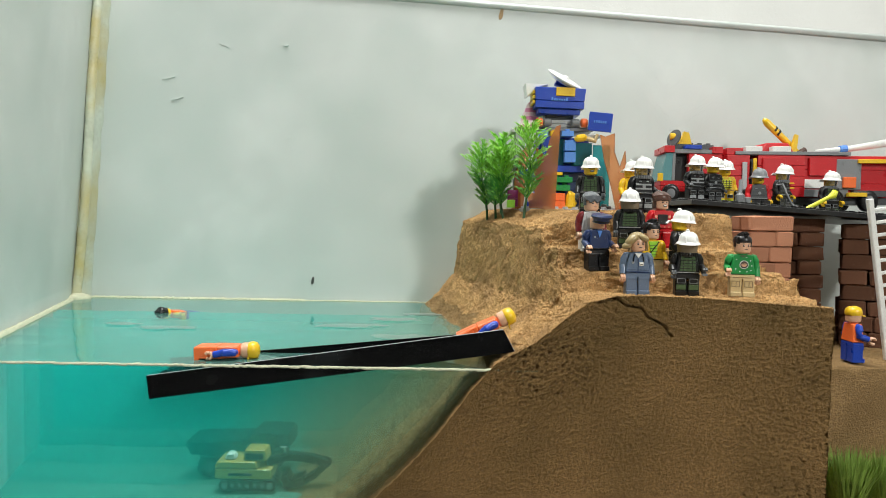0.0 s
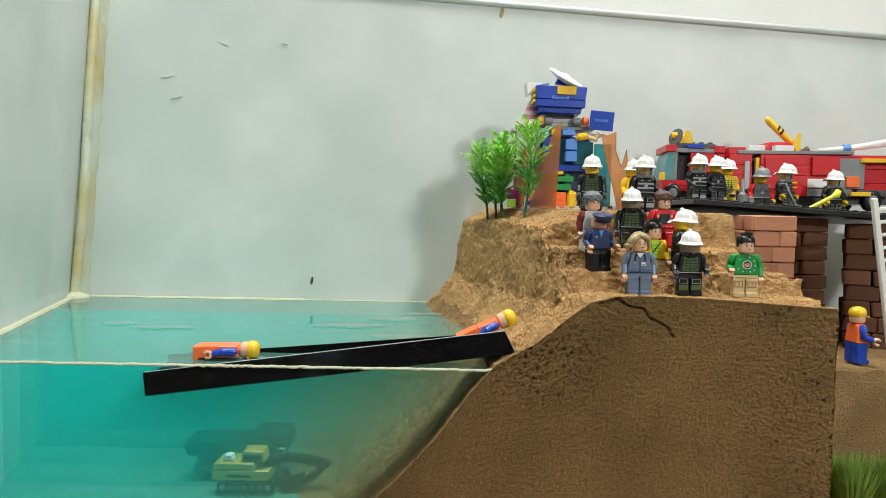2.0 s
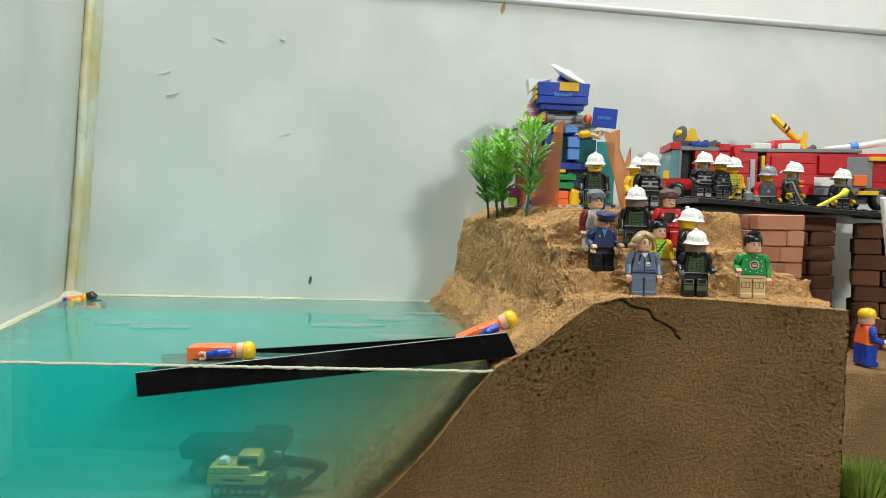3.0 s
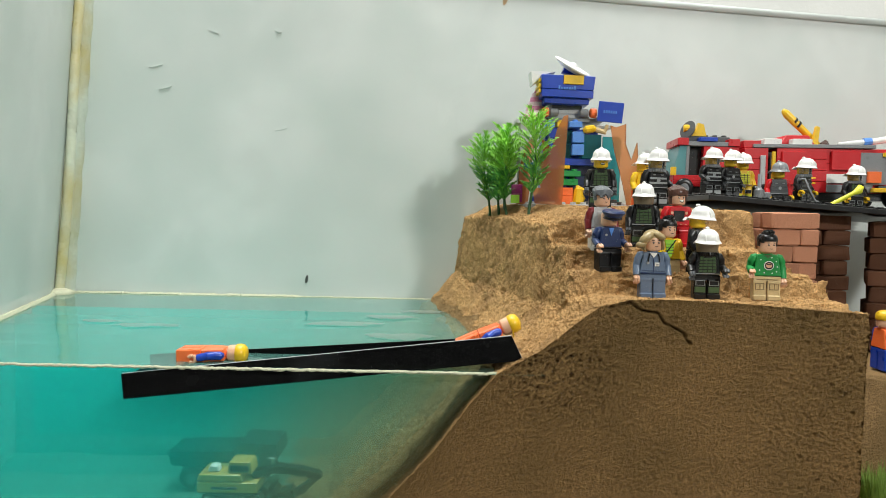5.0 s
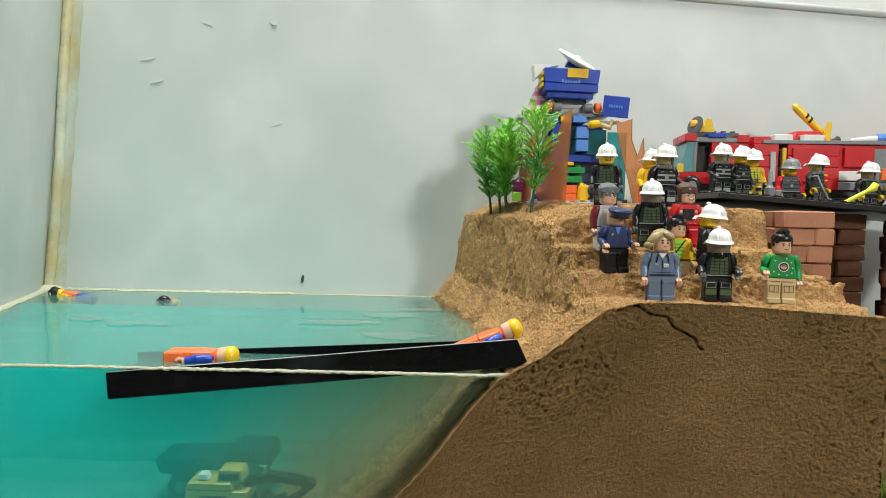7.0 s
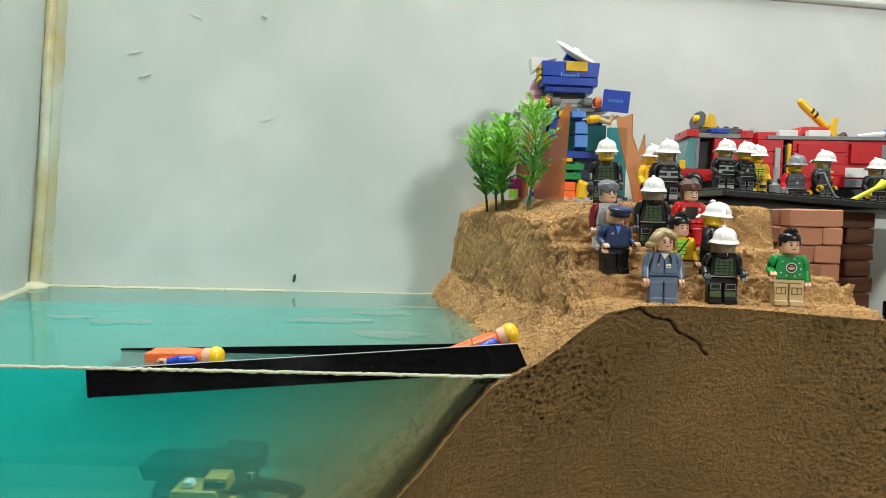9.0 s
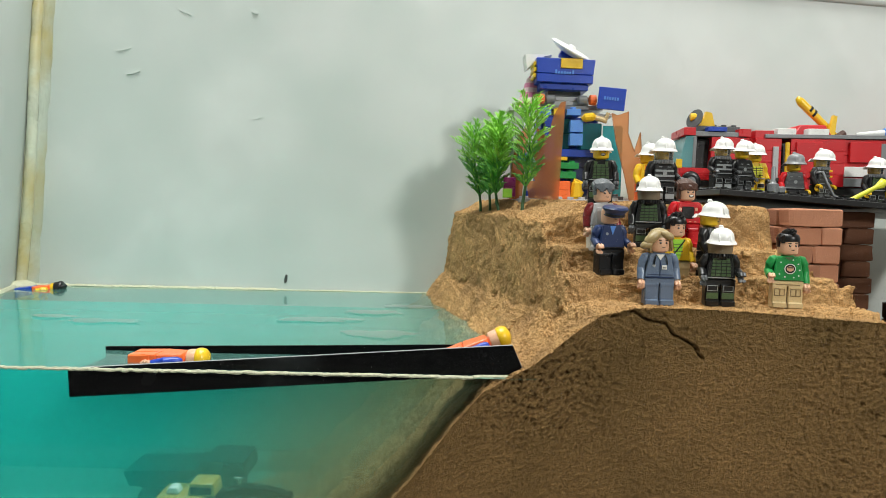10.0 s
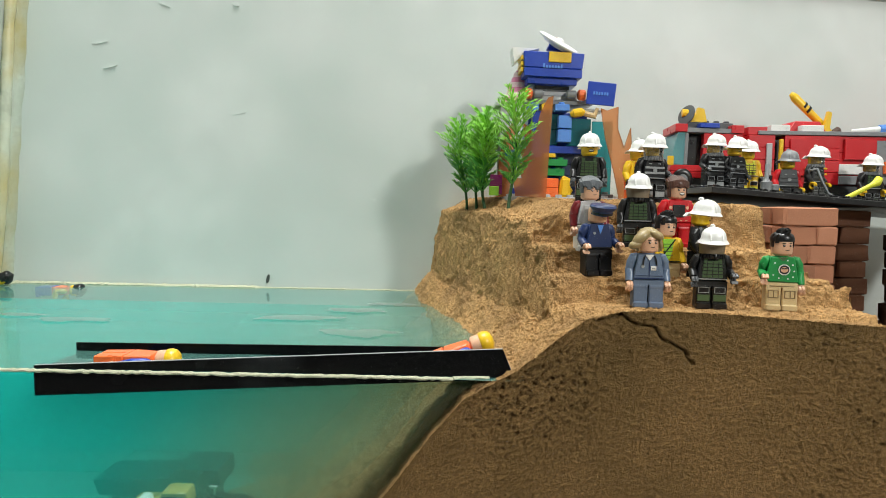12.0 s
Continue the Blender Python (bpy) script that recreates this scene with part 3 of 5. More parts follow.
def dot(bm, mi, x, z, r, front=-0.0051, flat=1.0):
    """A small printed spot on a head or chest, a hair proud of it."""
    lathe(bm, [(r, -0.00012), (r, 0.00012)], mi, pose(x, front, z, 90) @ Matrix.Diagonal((1, flat, 1, 1)), 10)


def head_spot(bm, mi, deg, z, r, flat=1.0, radius=0.00512):
    lathe(bm, [(r, -0.0001), (r, 0.00012)], mi, pose(0, 0, z, 0, 0, deg) @ pose(0, -radius, 0, 90) @ Matrix.Diagonal((1, flat, 1, 1)), 10)


def figure(name, at, turn, label, legs="black", torso="black", arms=None, grips="darkgrey", head="yellow", hat="white", style="helmet", trim="vestgreen", trim2="silver",
           visor=None, vest=True, pose_arms=(35, 35), m=None, sit=False, group="", smile="plain", look_to=0, dress=""):
    """A small blocky toy figure, about 4 cm high, in the colours given."""
    bm = bmesh.new()
    L, T, A, H, F, K, V, W, GLASS, INK, CHALK, SKIN, EXTRA = range(13)
    if sit:
        for sx in (-1, 1):
            block(bm, sx * 0.0042 - 0.0036, sx * 0.0042 + 0.0036, -0.0095, 0.004, 0.006, 0.0135, L, c=0.0006)
    else:
        for sx in (-1, 1):
            c = sx * 0.0040
            block(bm, c - 0.0037, c + 0.0037, -0.0038, 0.0038, 0.0, 0.0118, L, c=0.0006)
            block(bm, c - 0.0037, c + 0.0037, -0.0054, -0.003, 0.0, 0.0034, L, c=0.0006)
            tube(bm, [(c - 0.0036, -0.0001, 0.0112), (c + 0.0036, -0.0001, 0.0112)], [0.0039, 0.0039], L, 16)
            if vest:
                block(bm, c - 0.0031, c + 0.0031, -0.0042, -0.0036, 0.0040, 0.0074, V, c=0.0002)
                block(bm, c - 0.0027, c + 0.0027, -0.0043, -0.0036, 0.0084, 0.0112, INK, c=0.0002)
                for e in (0.0083, 0.0111):
                    block(bm, c - 0.0027, c + 0.0027, -0.00445, -0.0038, e, e + 0.00028, W, c=0.00005)
                for e in (-0.0027, 0.0024):
                    block(bm, c + e, c + e + 0.0003, -0.00445, -0.0038, 0.0083, 0.0113, W, c=0.00005)
            if dress == "jumper":
                for z in (0.0066, 0.0102):
                    block(bm, c - 0.0026, c + 0.0026, -0.00415, -0.0036, z, z + 0.0004, EXTRA, c=0.00008)
                for x in (-0.0026, 0.0, 0.0022):
                    block(bm, c + x, c + x + 0.0004, -0.00415, -0.0036, 0.0066, 0.0104, EXTRA, c=0.00008)
    block(bm, -0.0078, 0.0078, -0.0038, 0.0038, 0.0118, 0.0147, L, c=0.0004)
    block(bm, -0.0078, 0.0078, -0.0039, 0.0039, 0.0149, 0.0280, T, c=0.0005, tx=0.0021, ty=0.0004)
    lathe(bm, [(0.0032, 0.0276), (0.0032, 0.0292)], T, seg=14)
    if vest:
        if trim == "silver" or trim == "darkgrey":
            for z, w in ((0.0180, 0.0068), (0.0212, 0.0064)):
                block(bm, -w, w, -0.0043, -0.0034, z, z + 0.0013, V, c=0.0001)
            dot(bm, W, 0.0, 0.0203, 0.0014, -0.0043)
            for sx in (-1, 1):
                block(bm, sx * 0.0030 - 0.0010, sx * 0.0030 + 0.0010, -0.0042, -0.0034, 0.0240, 0.0246, W, c=0.0001)
        else:
            block(bm, -0.0052, 0.0052, -0.00425, -0.0034, 0.0162, 0.0252, V, c=0.0003, tx=0.0007)
            for z in (0.0178, 0.0196, 0.0214, 0.0232):
                block(bm, -0.0053, 0.0053, -0.0044, -0.0036, z, z + 0.0005, INK, c=0.0001)
            for x in (-0.0030, -0.0002, 0.0026):
                block(bm, x, x + 0.0004, -0.00445, -0.0036, 0.0164, 0.0248, INK, c=0.0001)
            for sx in (-1, 1):
                block(bm, sx * 0.0034 - 0.0009, sx * 0.0034 + 0.0009, -0.00415, -0.0034, 0.0245, 0.0272, V, c=0.0001)
        block(bm, -0.0074, 0.0074, -0.0042, -0.0034, 0.0152, 0.0158, W, c=0.0001)
    elif dress == "scrubs":
        prism(bm, [(-0.0022, 0, 0.0276), (0.0022, 0, 0.0276), (0.0, 0, 0.0246)], [pose(0, -0.0041, 0), pose(0, -0.0034, 0)], CHALK)
        block(bm, 0.0008, 0.0034, -0.0044, -0.0036, 0.0196, 0.0218, CHALK, c=0.0001)
        block(bm, 0.0012, 0.0030, -0.0045, -0.0036, 0.0202, 0.0207, INK, c=0.0001)
        tube(bm, [(-0.0024, -0.0041, 0.0272), (-0.0030, -0.0042, 0.0245), (-0.0034, -0.0043, 0.0220)], [0.00035] * 3, INK, 6)
        tube(bm, [(0.0024, -0.0041, 0.0272), (0.0034, -0.0042, 0.0245), (0.0036, -0.0043, 0.0222)], [0.00035] * 3, INK, 6)
        dot(bm, W, -0.0034, 0.0216, 0.0009, -0.0043)
        block(bm, -0.0075, 0.0075, -0.00415, -0.0034, 0.0150, 0.0157, EXTRA, c=0.0001)
        block(bm, -0.0002, 0.0002, -0.0042, -0.0034, 0.0160, 0.0240, EXTRA, c=0.0001)
        block(bm, -0.0070, 0.0070, -0.0042, -0.0034, 0.0166, 0.0169, EXTRA, c=0.0001)
    elif dress == "jumper":
        dot(bm, CHALK, 0.0006, 0.0214, 0.0029, -0.0042)
        dot(bm, INK, 0.0006, 0.0214, 0.0024, -0.00432)
        dot(bm, SKIN, 0.0006, 0.0214, 0.0018, -0.00445, 0.8)
        block(bm, -0.0008, 0.0020, -0.0047, -0.0042, 0.0217, 0.0223, INK, c=0.0001)
        for x, z in ((-0.0045, 0.0185), (0.0050, 0.0178), (-0.0040, 0.0248), (0.0046, 0.0240), (0.0054, 0.0208), (-0.0018, 0.0170), (0.0026, 0.0168), (0.0020, 0.0262)):
            dot(bm, CHALK, x, z, 0.0004, -0.0041)
        prism(bm, [(-0.0024, 0, 0.0278), (0.0024, 0, 0.0278), (0.0, 0, 0.0258)], [pose(0, -0.0040, 0), pose(0, -0.0034, 0)], V)
        block(bm, -0.0060, 0.0060, -0.0041, -0.0036, 0.0126, 0.0131, EXTRA, c=0.0001)
    elif dress == "check":
        prism(bm, [(-0.0034, 0, 0.0274), (0.0034, 0, 0.0274), (0.0012, 0, 0.0165), (-0.0012, 0, 0.0165)], [pose(0, -0.0042, 0), pose(0, -0.0034, 0)], W)
        for z in (0.0185, 0.0205, 0.0225, 0.0245):
            block(bm, -0.0028, 0.0028, -0.0044, -0.0038, z, z + 0.0004, V, c=0.0001)
        tube(bm, [(0.0038, -0.0042, 0.0272), (-0.0046, -0.0043, 0.0164)], [0.0004, 0.0004], INK, 6)
        block(bm, -0.0075, 0.0075, -0.0041, -0.0034, 0.0150, 0.0155, INK, c=0.0001)
    elif dress == "knit":
        block(bm, -0.0036, 0.0036, -0.0044, -0.0034, 0.0180, 0.0252, INK, c=0.0002)
        for sx in (-1, 1):
            dot(bm, SKIN, sx * 0.0050, 0.0236, 0.0010, -0.0041)
            dot(bm, SKIN, sx * 0.0048, 0.0205, 0.0008, -0.0041)
        for x in (-0.0046, -0.0015, 0.0016, 0.0047):
            block(bm, x - 0.0007, x + 0.0007, -0.0041, -0.0034, 0.0158, 0.0164, SKIN, pose(0, 0, 0), c=0.0001)
    elif dress == "apron":
        block(bm, -0.0046, 0.0046, -0.0042, -0.0034, 0.0150, 0.0256, V, c=0.0003)
        block(bm, -0.0006, 0.0006, -0.0044, -0.0036, 0.0160, 0.0262, INK, c=0.0001)
    elif dress == "uniform":
        block(bm, -0.0075, 0.0075, -0.0041, -0.0034, 0.0150, 0.0158, INK, c=0.0001)
        prism(bm, [(-0.0018, 0, 0.0276), (0.0018, 0, 0.0276), (0.0, 0, 0.0226)], [pose(0, -0.0041, 0), pose(0, -0.0034, 0)], V)
        dot(bm, W, -0.0035, 0.0232, 0.0008, -0.0041)
    elif trim2:
        block(bm, -0.0062, 0.0062, -0.00435, -0.0036, 0.0152, 0.0160, W, c=0.0001)
    for sx, ang in zip((-1, 1), pose_arms):
        a = math.radians(ang)
        sh = Vector((sx * 0.0064, 0, 0.0258))
        el = sh + Vector((sx * 0.0026, 0.0004, -0.0060))
        wr = el + Vector((sx * 0.0004, -math.sin(a) * 0.0064, -math.cos(a) * 0.0064))
        mid = sh.lerp(el, 0.45) + Vector((sx * 0.0008, 0, 0.0004))
        tube(bm, [sh + Vector((-sx * 0.001, 0, 0.0012)), sh + Vector((sx * 0.0006, 0, 0.0004)), mid, el, el.lerp(wr, 0.5), wr], [0.0016, 0.0025, 0.0025, 0.0024, 0.0023, 0.0021], A, 12)
        d = (wr - el).normalized()
        tube(bm, [wr - d * 0.001, wr + d * 0.0012], [0.0012, 0.0012], H, 10)
        # open ring of the grip
        u = Vector((sx, 0, 0)).cross(d).normalized()
        c = wr + d * 0.0031
        arc = [c - d * 0.0021 * math.cos(q) + u * 0.0021 * math.sin(q) for q in [math.radians(-140 + 280 * k / 10) for k in range(11)]]
        for off in (-0.0008, 0.0008):
            tube(bm, [p + Vector((off, 0, 0)) for p in arc], [0.0009] * 11, H, 8)
    lathe(bm, [(0.0030, 0.0284), (0.0038, 0.0288), (0.0048, 0.0295), (0.0051, 0.0305), (0.0051, 0.0354), (0.0047, 0.0366), (0.0038, 0.0372), (0.0025, 0.0374), (0.0024, 0.0390)], F, seg=24)
    for sx in (-1, 1):
        head_spot(bm, INK, look_to + sx * 19, 0.0338, 0.00062)
        head_spot(bm, INK, look_to + sx * 20, 0.0351, 0.0009, 0.28)
        head_spot(bm, CHALK, look_to + sx * 19 + 2, 0.03402, 0.0002, 1.0, 0.00522)
    if smile == "grin":
        head_spot(bm, INK, look_to + 3, 0.0315, 0.0017, 0.55)
        head_spot(bm, CHALK, look_to + 3, 0.0317, 0.0014, 0.36, 0.00522)
    else:
        for k in (-1, 0, 1):
            head_spot(bm, INK, look_to + k * 7, 0.0314 + 0.00014 * abs(k), 0.0005, 0.35)
    if visor:
        shell(bm, GLASS, pose(0, -0.0002, 0), 0.0062, 0.0070, 0.0287, 0.0352, -88, 88)
        lathe(bm, [(0.0042, 0.0260), (0.0058, 0.0262), (0.0063, 0.0274), (0.0058, 0.0288), (0.0045, 0.0286)], INK if visor == "visor" else EXTRA, pose(0, -0.0003, 0), 22)
        for k in range(11):
            a = math.radians(-75 + 15 * k)
            tube(bm, [(0.0066 * math.sin(a), -0.0003 - 0.0062 * math.cos(a), 0.0264), (0.0063 * math.sin(a), -0.0003 - 0.0063 * math.cos(a), 0.0286)], [0.0005, 0.0005], INK if visor == "visor" else EXTRA, 6)
    if style == "helmet":
        tiltm = pose(0, 0.0004, 0, 5)
        lathe(bm, [(0.0056, 0.0349), (0.0070, 0.0342), (0.0077, 0.0345), (0.0070, 0.0356), (0.0063, 0.0364), (0.0061, 0.0380), (0.0056, 0.0398), (0.0044, 0.0414), (0.0026, 0.0424), (0.0008, 0.0427)], K, tiltm, 28, 1.0, 1.16)
        shell(bm, K, pose(0, 0.0012, 0), 0.0084, 0.0066, 0.0334, 0.0356, 120, 240, 0.0006)
        for k in (-1, 0, 1):
            pts = [(k * 0.0030 * math.cos(q * 0.5), -0.0066 * math.cos(q), 0.0362 + (0.0064 - 0.0008 * abs(k)) * math.sin(q)) for q in [math.pi * n / 8 for n in range(9)]]
            tube(bm, [tiltm @ Vector(p) for p in pts], [0.00055] * 9, K, 6)
        block(bm, -0.0011, 0.0011, -0.0012, 0.0016, 0.0420, 0.0440, K, c=0.0006)
        shell(bm, K, pose(0, -0.0008, 0), 0.0066, 0.0058, 0.0360, 0.0392, -22, 22, 0.0006)
    elif style == "cap":
        lathe(bm, [(0.0054, 0.0340), (0.0057, 0.0346), (0.0058, 0.0366), (0.0052, 0.0386), (0.0036, 0.0400), (0.0010, 0.0405)], K, ID, 24)
        prism(bm, [(0.0052 * math.sin(q), -0.0036 - 0.0062 * math.cos(q) * 0.75, 0.0) for q in [math.radians(-90 + 18 * n) for n in range(11)]], [pose(0, 0, 0.0342, 8), pose(0, 0, 0.0350, 8)], K)
        block(bm, -0.0007, 0.0007, -0.0056, 0.0052, 0.0388, 0.0407, K, c=0.0006, ty=0.003)
    elif style == "peaked":
        lathe(bm, [(0.0053, 0.0348), (0.0054, 0.0368), (0.0070, 0.0384), (0.0073, 0.0392), (0.0064, 0.0402), (0.0030, 0.0406)], K, pose(0, 0.0008, -0.001, 10), 24)
        lathe(bm, [(0.00545, 0.0350), (0.00550, 0.0362)], INK, pose(0, 0.0008, -0.001, 10), 24)
        prism(bm, [(0.0054 * math.sin(q), -0.0030 - 0.0070 * math.cos(q) * 0.75, 0.0) for q in [math.radians(-90 + 18 * n) for n in range(11)]], [pose(0, 0, 0.0346, 18), pose(0, 0, 0.0352, 18)], K)
        dot(bm, W, 0, 0.0375, 0.0008, -0.0058)
    elif style in ("hair", "spiky", "bob"):
        low = {"hair": 0.0325, "spiky": 0.0330, "bob": 0.0295}[style]
        shell(bm, K, ID, 0.0056, 0.0058, low, 0.0372, 62, 298, 0.0009, 18)
        lathe(bm, [(0.0050, 0.0356), (0.0059, 0.0362), (0.0060, 0.0376), (0.0053, 0.0394), (0.0036, 0.0406), (0.0010, 0.0410)], K, pose(0, 0.0004, 0), 22)
        rnd = random.Random(7)
        if style == "spiky":
            for k in range(26):
                a, q = rnd.uniform(0, 6.28), rnd.uniform(0.2, 1.0)
                x, y = 0.0048 * q * math.cos(a), 0.0048 * q * math.sin(a)
                z = 0.0402 - 0.0040 * q * q
                tube(bm, [(x * 0.9, y * 0.9, z - 0.001), (x * 1.05, y * 1.05 - 0.0004, z + 0.0018), (x * 1.22 + 0.0006, y * 1.2 - 0.0016, z + 0.0030)], [0.0017, 0.0013, 0.0003], K, 6)
        else:
            for k in range(13):
                x = -0.0054 + 0.0009 * k
                w = math.sqrt(max(1 - (x / 0.0060) ** 2, 0.05))
                low_x = 0.0352 + (0.0010 if style == "hair" else -0.0004) * math.sin(k * 1.3)
                tube(bm, [(x, 0.0048 * w, 0.0372), (x * 0.95, 0.0012, 0.0376 + 0.0036 * w), (x * 1.0, -0.0040 * w, 0.0372 + 0.0014 * w), (x * 1.04, -0.0056 * w, low_x)], [0.0010, 0.0014, 0.0013, 0.0007], K, 8)
    elif style == "sweep":
        egg(bm, K, pose(0, 0.0012, 0.0362), 0.0064, 0.0060, 0.0056)
        shell(bm, K, pose(0, 0.0004, 0), 0.0062, 0.0060, 0.0292, 0.0372, 58, 300, 0.0012, 18)
        egg(bm, K, pose(-0.0044, -0.0030, 0.0366, 0, -38, 12), 0.0056, 0.0034, 0.0028)
        egg(bm, K, pose(-0.0074, -0.0030, 0.0326, 0, -20, 8), 0.0036, 0.0030, 0.0022)
        egg(bm, K, pose(0.0030, -0.0036, 0.0378, 0, 26, -12), 0.0040, 0.0026, 0.0022)
        egg(bm, K, pose(0.0054, -0.0014, 0.0338, 0, 80, 0), 0.0046, 0.0024, 0.0012)
    extra = {"scrubs": "navy", "jumper": "darktan"}.get(dress, "grey" if visor == "visorgrey" else "darkgrey")
    mats = [PLASTICS[k] for k in (legs, torso, arms or torso, grips, head, hat, trim or torso, trim2 or torso)]
    mats += [M_VISOR if visor == "visor" else M_CLEARVISOR, PLASTICS["black"], PLASTICS["white"], PLASTICS["skin"], PLASTICS[extra]]
    ob = finish(name, bm, mats, smooth=False)
    ob.matrix_world = m if m else pose(*at, 0, 0, turn)
    return tagged(ob, label, "toy figure", group)


def on_sand(x, y):
    return (x, y, sand_level(x, y) + 0.0002)


G = "toy figures on the sand steps"
FF = dict(legs="black", torso="black", style="helmet", hat="white")
figure("toy_firefighter", on_sand(0.1107, 0.110), -10, "toy firefighter in black with green vest bars and white helmet", **FF, group=G, smile="grin", look_to=8)
figure("toy_firefighter", on_sand(0.1490, 0.106), 12, "toy firefighter in black with silver stripes, clear visor, white helmet", **FF, visor="visorgrey", trim="silver", head="yellow", group=G, pose_arms=(25, 60))
figure("toy_firefighter", on_sand(0.1530, 0.150), 20, "toy firefighter in orange half hidden behind another figure", legs="orange", torso="yellow", style="helmet", hat="white", trim="orange", group=G)
figure("toy_firefighter", on_sand(0.1312, 0.073), -8, "toy firefighter in black with green vest and brown visor", **FF, head="yellow", visor="visor", group=G, pose_arms=(15, 20))
figure("toy_visitor", (0.1018, 0.0650, 0.0665), 8, "toy figure with grey hair, maroon sleeves and white trousers", legs="white", torso="lightgrey", arms="darkred", grips="skin", head="skin", hat="greyhair", style="hair", vest=False, trim="lightgrey", trim2="white", dress="apron", look_to=12, group=G, pose_arms=(20, 20))
figure("toy_officer", on_sand(0.1036, 0.0525), 14, "toy officer in navy jacket, black trousers and navy peaked cap", legs="black", torso="navy", grips="skin", head="skin", hat="navy", style="peaked", vest=False, trim="midblue", trim2="silver", dress="uniform", look_to=10, group=G, pose_arms=(60, 65))
figure("toy_nurse", on_sand(0.1262, 0.034), -4, "toy nurse in blue-grey scrubs with swept blonde hair", legs="bluegrey", torso="bluegrey", grips="skin", head="skin", hat="blonde", style="sweep", vest=False, trim2="silver", dress="scrubs", look_to=12, group=G, pose_arms=(20, 20))
figure("toy_firefighter", on_sand(0.1600, 0.036), -8, "toy firefighter in black with green vest, brown visor and white helmet", **FF, head="yellow", visor="visor", group=G, pose_arms=(55, 70))
figure("toy_visitor", on_sand(0.1958, 0.034), -12, "toy figure with spiky black hair, green jumper and tan trousers", legs="tan", torso="green", grips="skin", head="skin", hat="black", style="spiky", vest=False, trim="vestgreen", trim2="darkgrey", dress="jumper", look_to=16, group=G, pose_arms=(70, 15))
figure("toy_visitor", (0.1412, 0.0530, 0.0475), 8, "toy figure with black hair, yellow top and tan trousers", legs="tan", torso="yellow", grips="skin", head="skin", hat="black", style="spiky", vest=False, trim="vestgreen", trim2="lime", dress="check", look_to=10, group=G, pose_arms=(20, 30))
figure("toy_visitor", on_sand(0.1560, 0.080), 5, "toy figure with brown hair in a red patterned jumper", legs="red", torso="red", grips="skin", head="skin", hat="brownhair", style="bob", vest=False, trim2="darkred", dress="knit", smile="grin", look_to=8, group=G)
figure("toy_firefighter", on_sand(0.1608, 0.0545), 48, "toy firefighter in black turned aside, with white helmet", **FF, group=G)
G = "toy firefighters beside the trucks"
PLATE_Z0, PLATE_SLOPE = 0.1062, -0.0640
PLATE_TURN = math.degrees(math.atan(-PLATE_SLOPE))


def on_plate(x, y):
    return (x, y, PLATE_Z0 + PLATE_SLOPE * (x - 0.21))


figure("toy_firefighter", on_plate(0.2235, 0.195), 14, "toy firefighter in black with striped vest and clear visor", **FF, visor="visorgrey", trim="silver", group=G, pose_arms=(60, 60))
figure("toy_firefighter", on_plate(0.2410, 0.199), 20, "toy firefighter in black with white helmet holding a tool", **FF, group=G, trim="darkgrey", pose_arms=(30, 30))
figure("toy_firefighter", on_plate(0.2580, 0.214), 0, "toy firefighter in yellow suit with white helmet", legs="yellow", torso="yellow", trim="neon", style="helmet", hat="white", group=G)
figure("toy_firefighter", on_plate(0.2870, 0.202), 0, "toy firefighter in red jacket with grey helmet, sitting", legs="black", torso="darkgrey", arms="red", grips="yellow", style="helmet", hat="grey", trim="darkgrey", group=G, sit=True, pose_arms=(30, 30),
       m=pose(0.284, 0.203, on_plate(0.284, 0)[2] - 0.0058))
figure("toy_firefighter", on_plate(0.3090, 0.210), 30, "toy firefighter in black with grey visor holding a hose", **FF, visor="visorgrey", trim="darkgrey", group=G, grips="yellow")
figure("toy_firefighter", on_plate(0.3650, 0.230), 10, "toy firefighter in black with yellow boots and white helmet", **FF, trim="vestgreen", visor="visorgrey", group=G, grips="yellow")
figure("toy_worker", (0.2985, 0.077, -0.0110), 90, "toy worker in orange vest, blue sleeves and yellow cap", legs="blue", torso="orange", arms="blue", grips="skin", head="skin", hat="yellow", style="cap", vest=False, trim2="orange", pose_arms=(70, 75))

# ---- brick pillars under the road plate ----
random.seed(21)
brick_mesh, shaded_brick_mesh = [], []
for k in range(8):
    bm = bmesh.new()
    block(bm, -0.5, 0.5, -0.5, 0.5, -0.5, 0.5, c=0.07)
    for v in bm.verts:
        v.co += Vector([random.uniform(-0.030, 0.030) for _ in range(3)])
    me = bpy.data.meshes.new("brick")
    bmesh.ops.recalc_face_normals(bm, faces=bm.faces[:])
    bm.to_mesh(me)
    bm.free()
    # first four meshes in plain brick, the rest in the shade-darkened copy
    me.materials.append(M_BRICK if k < 4 else M_SHADEBRICK)
    (brick_mesh if k < 4 else shaded_brick_mesh).append(me)


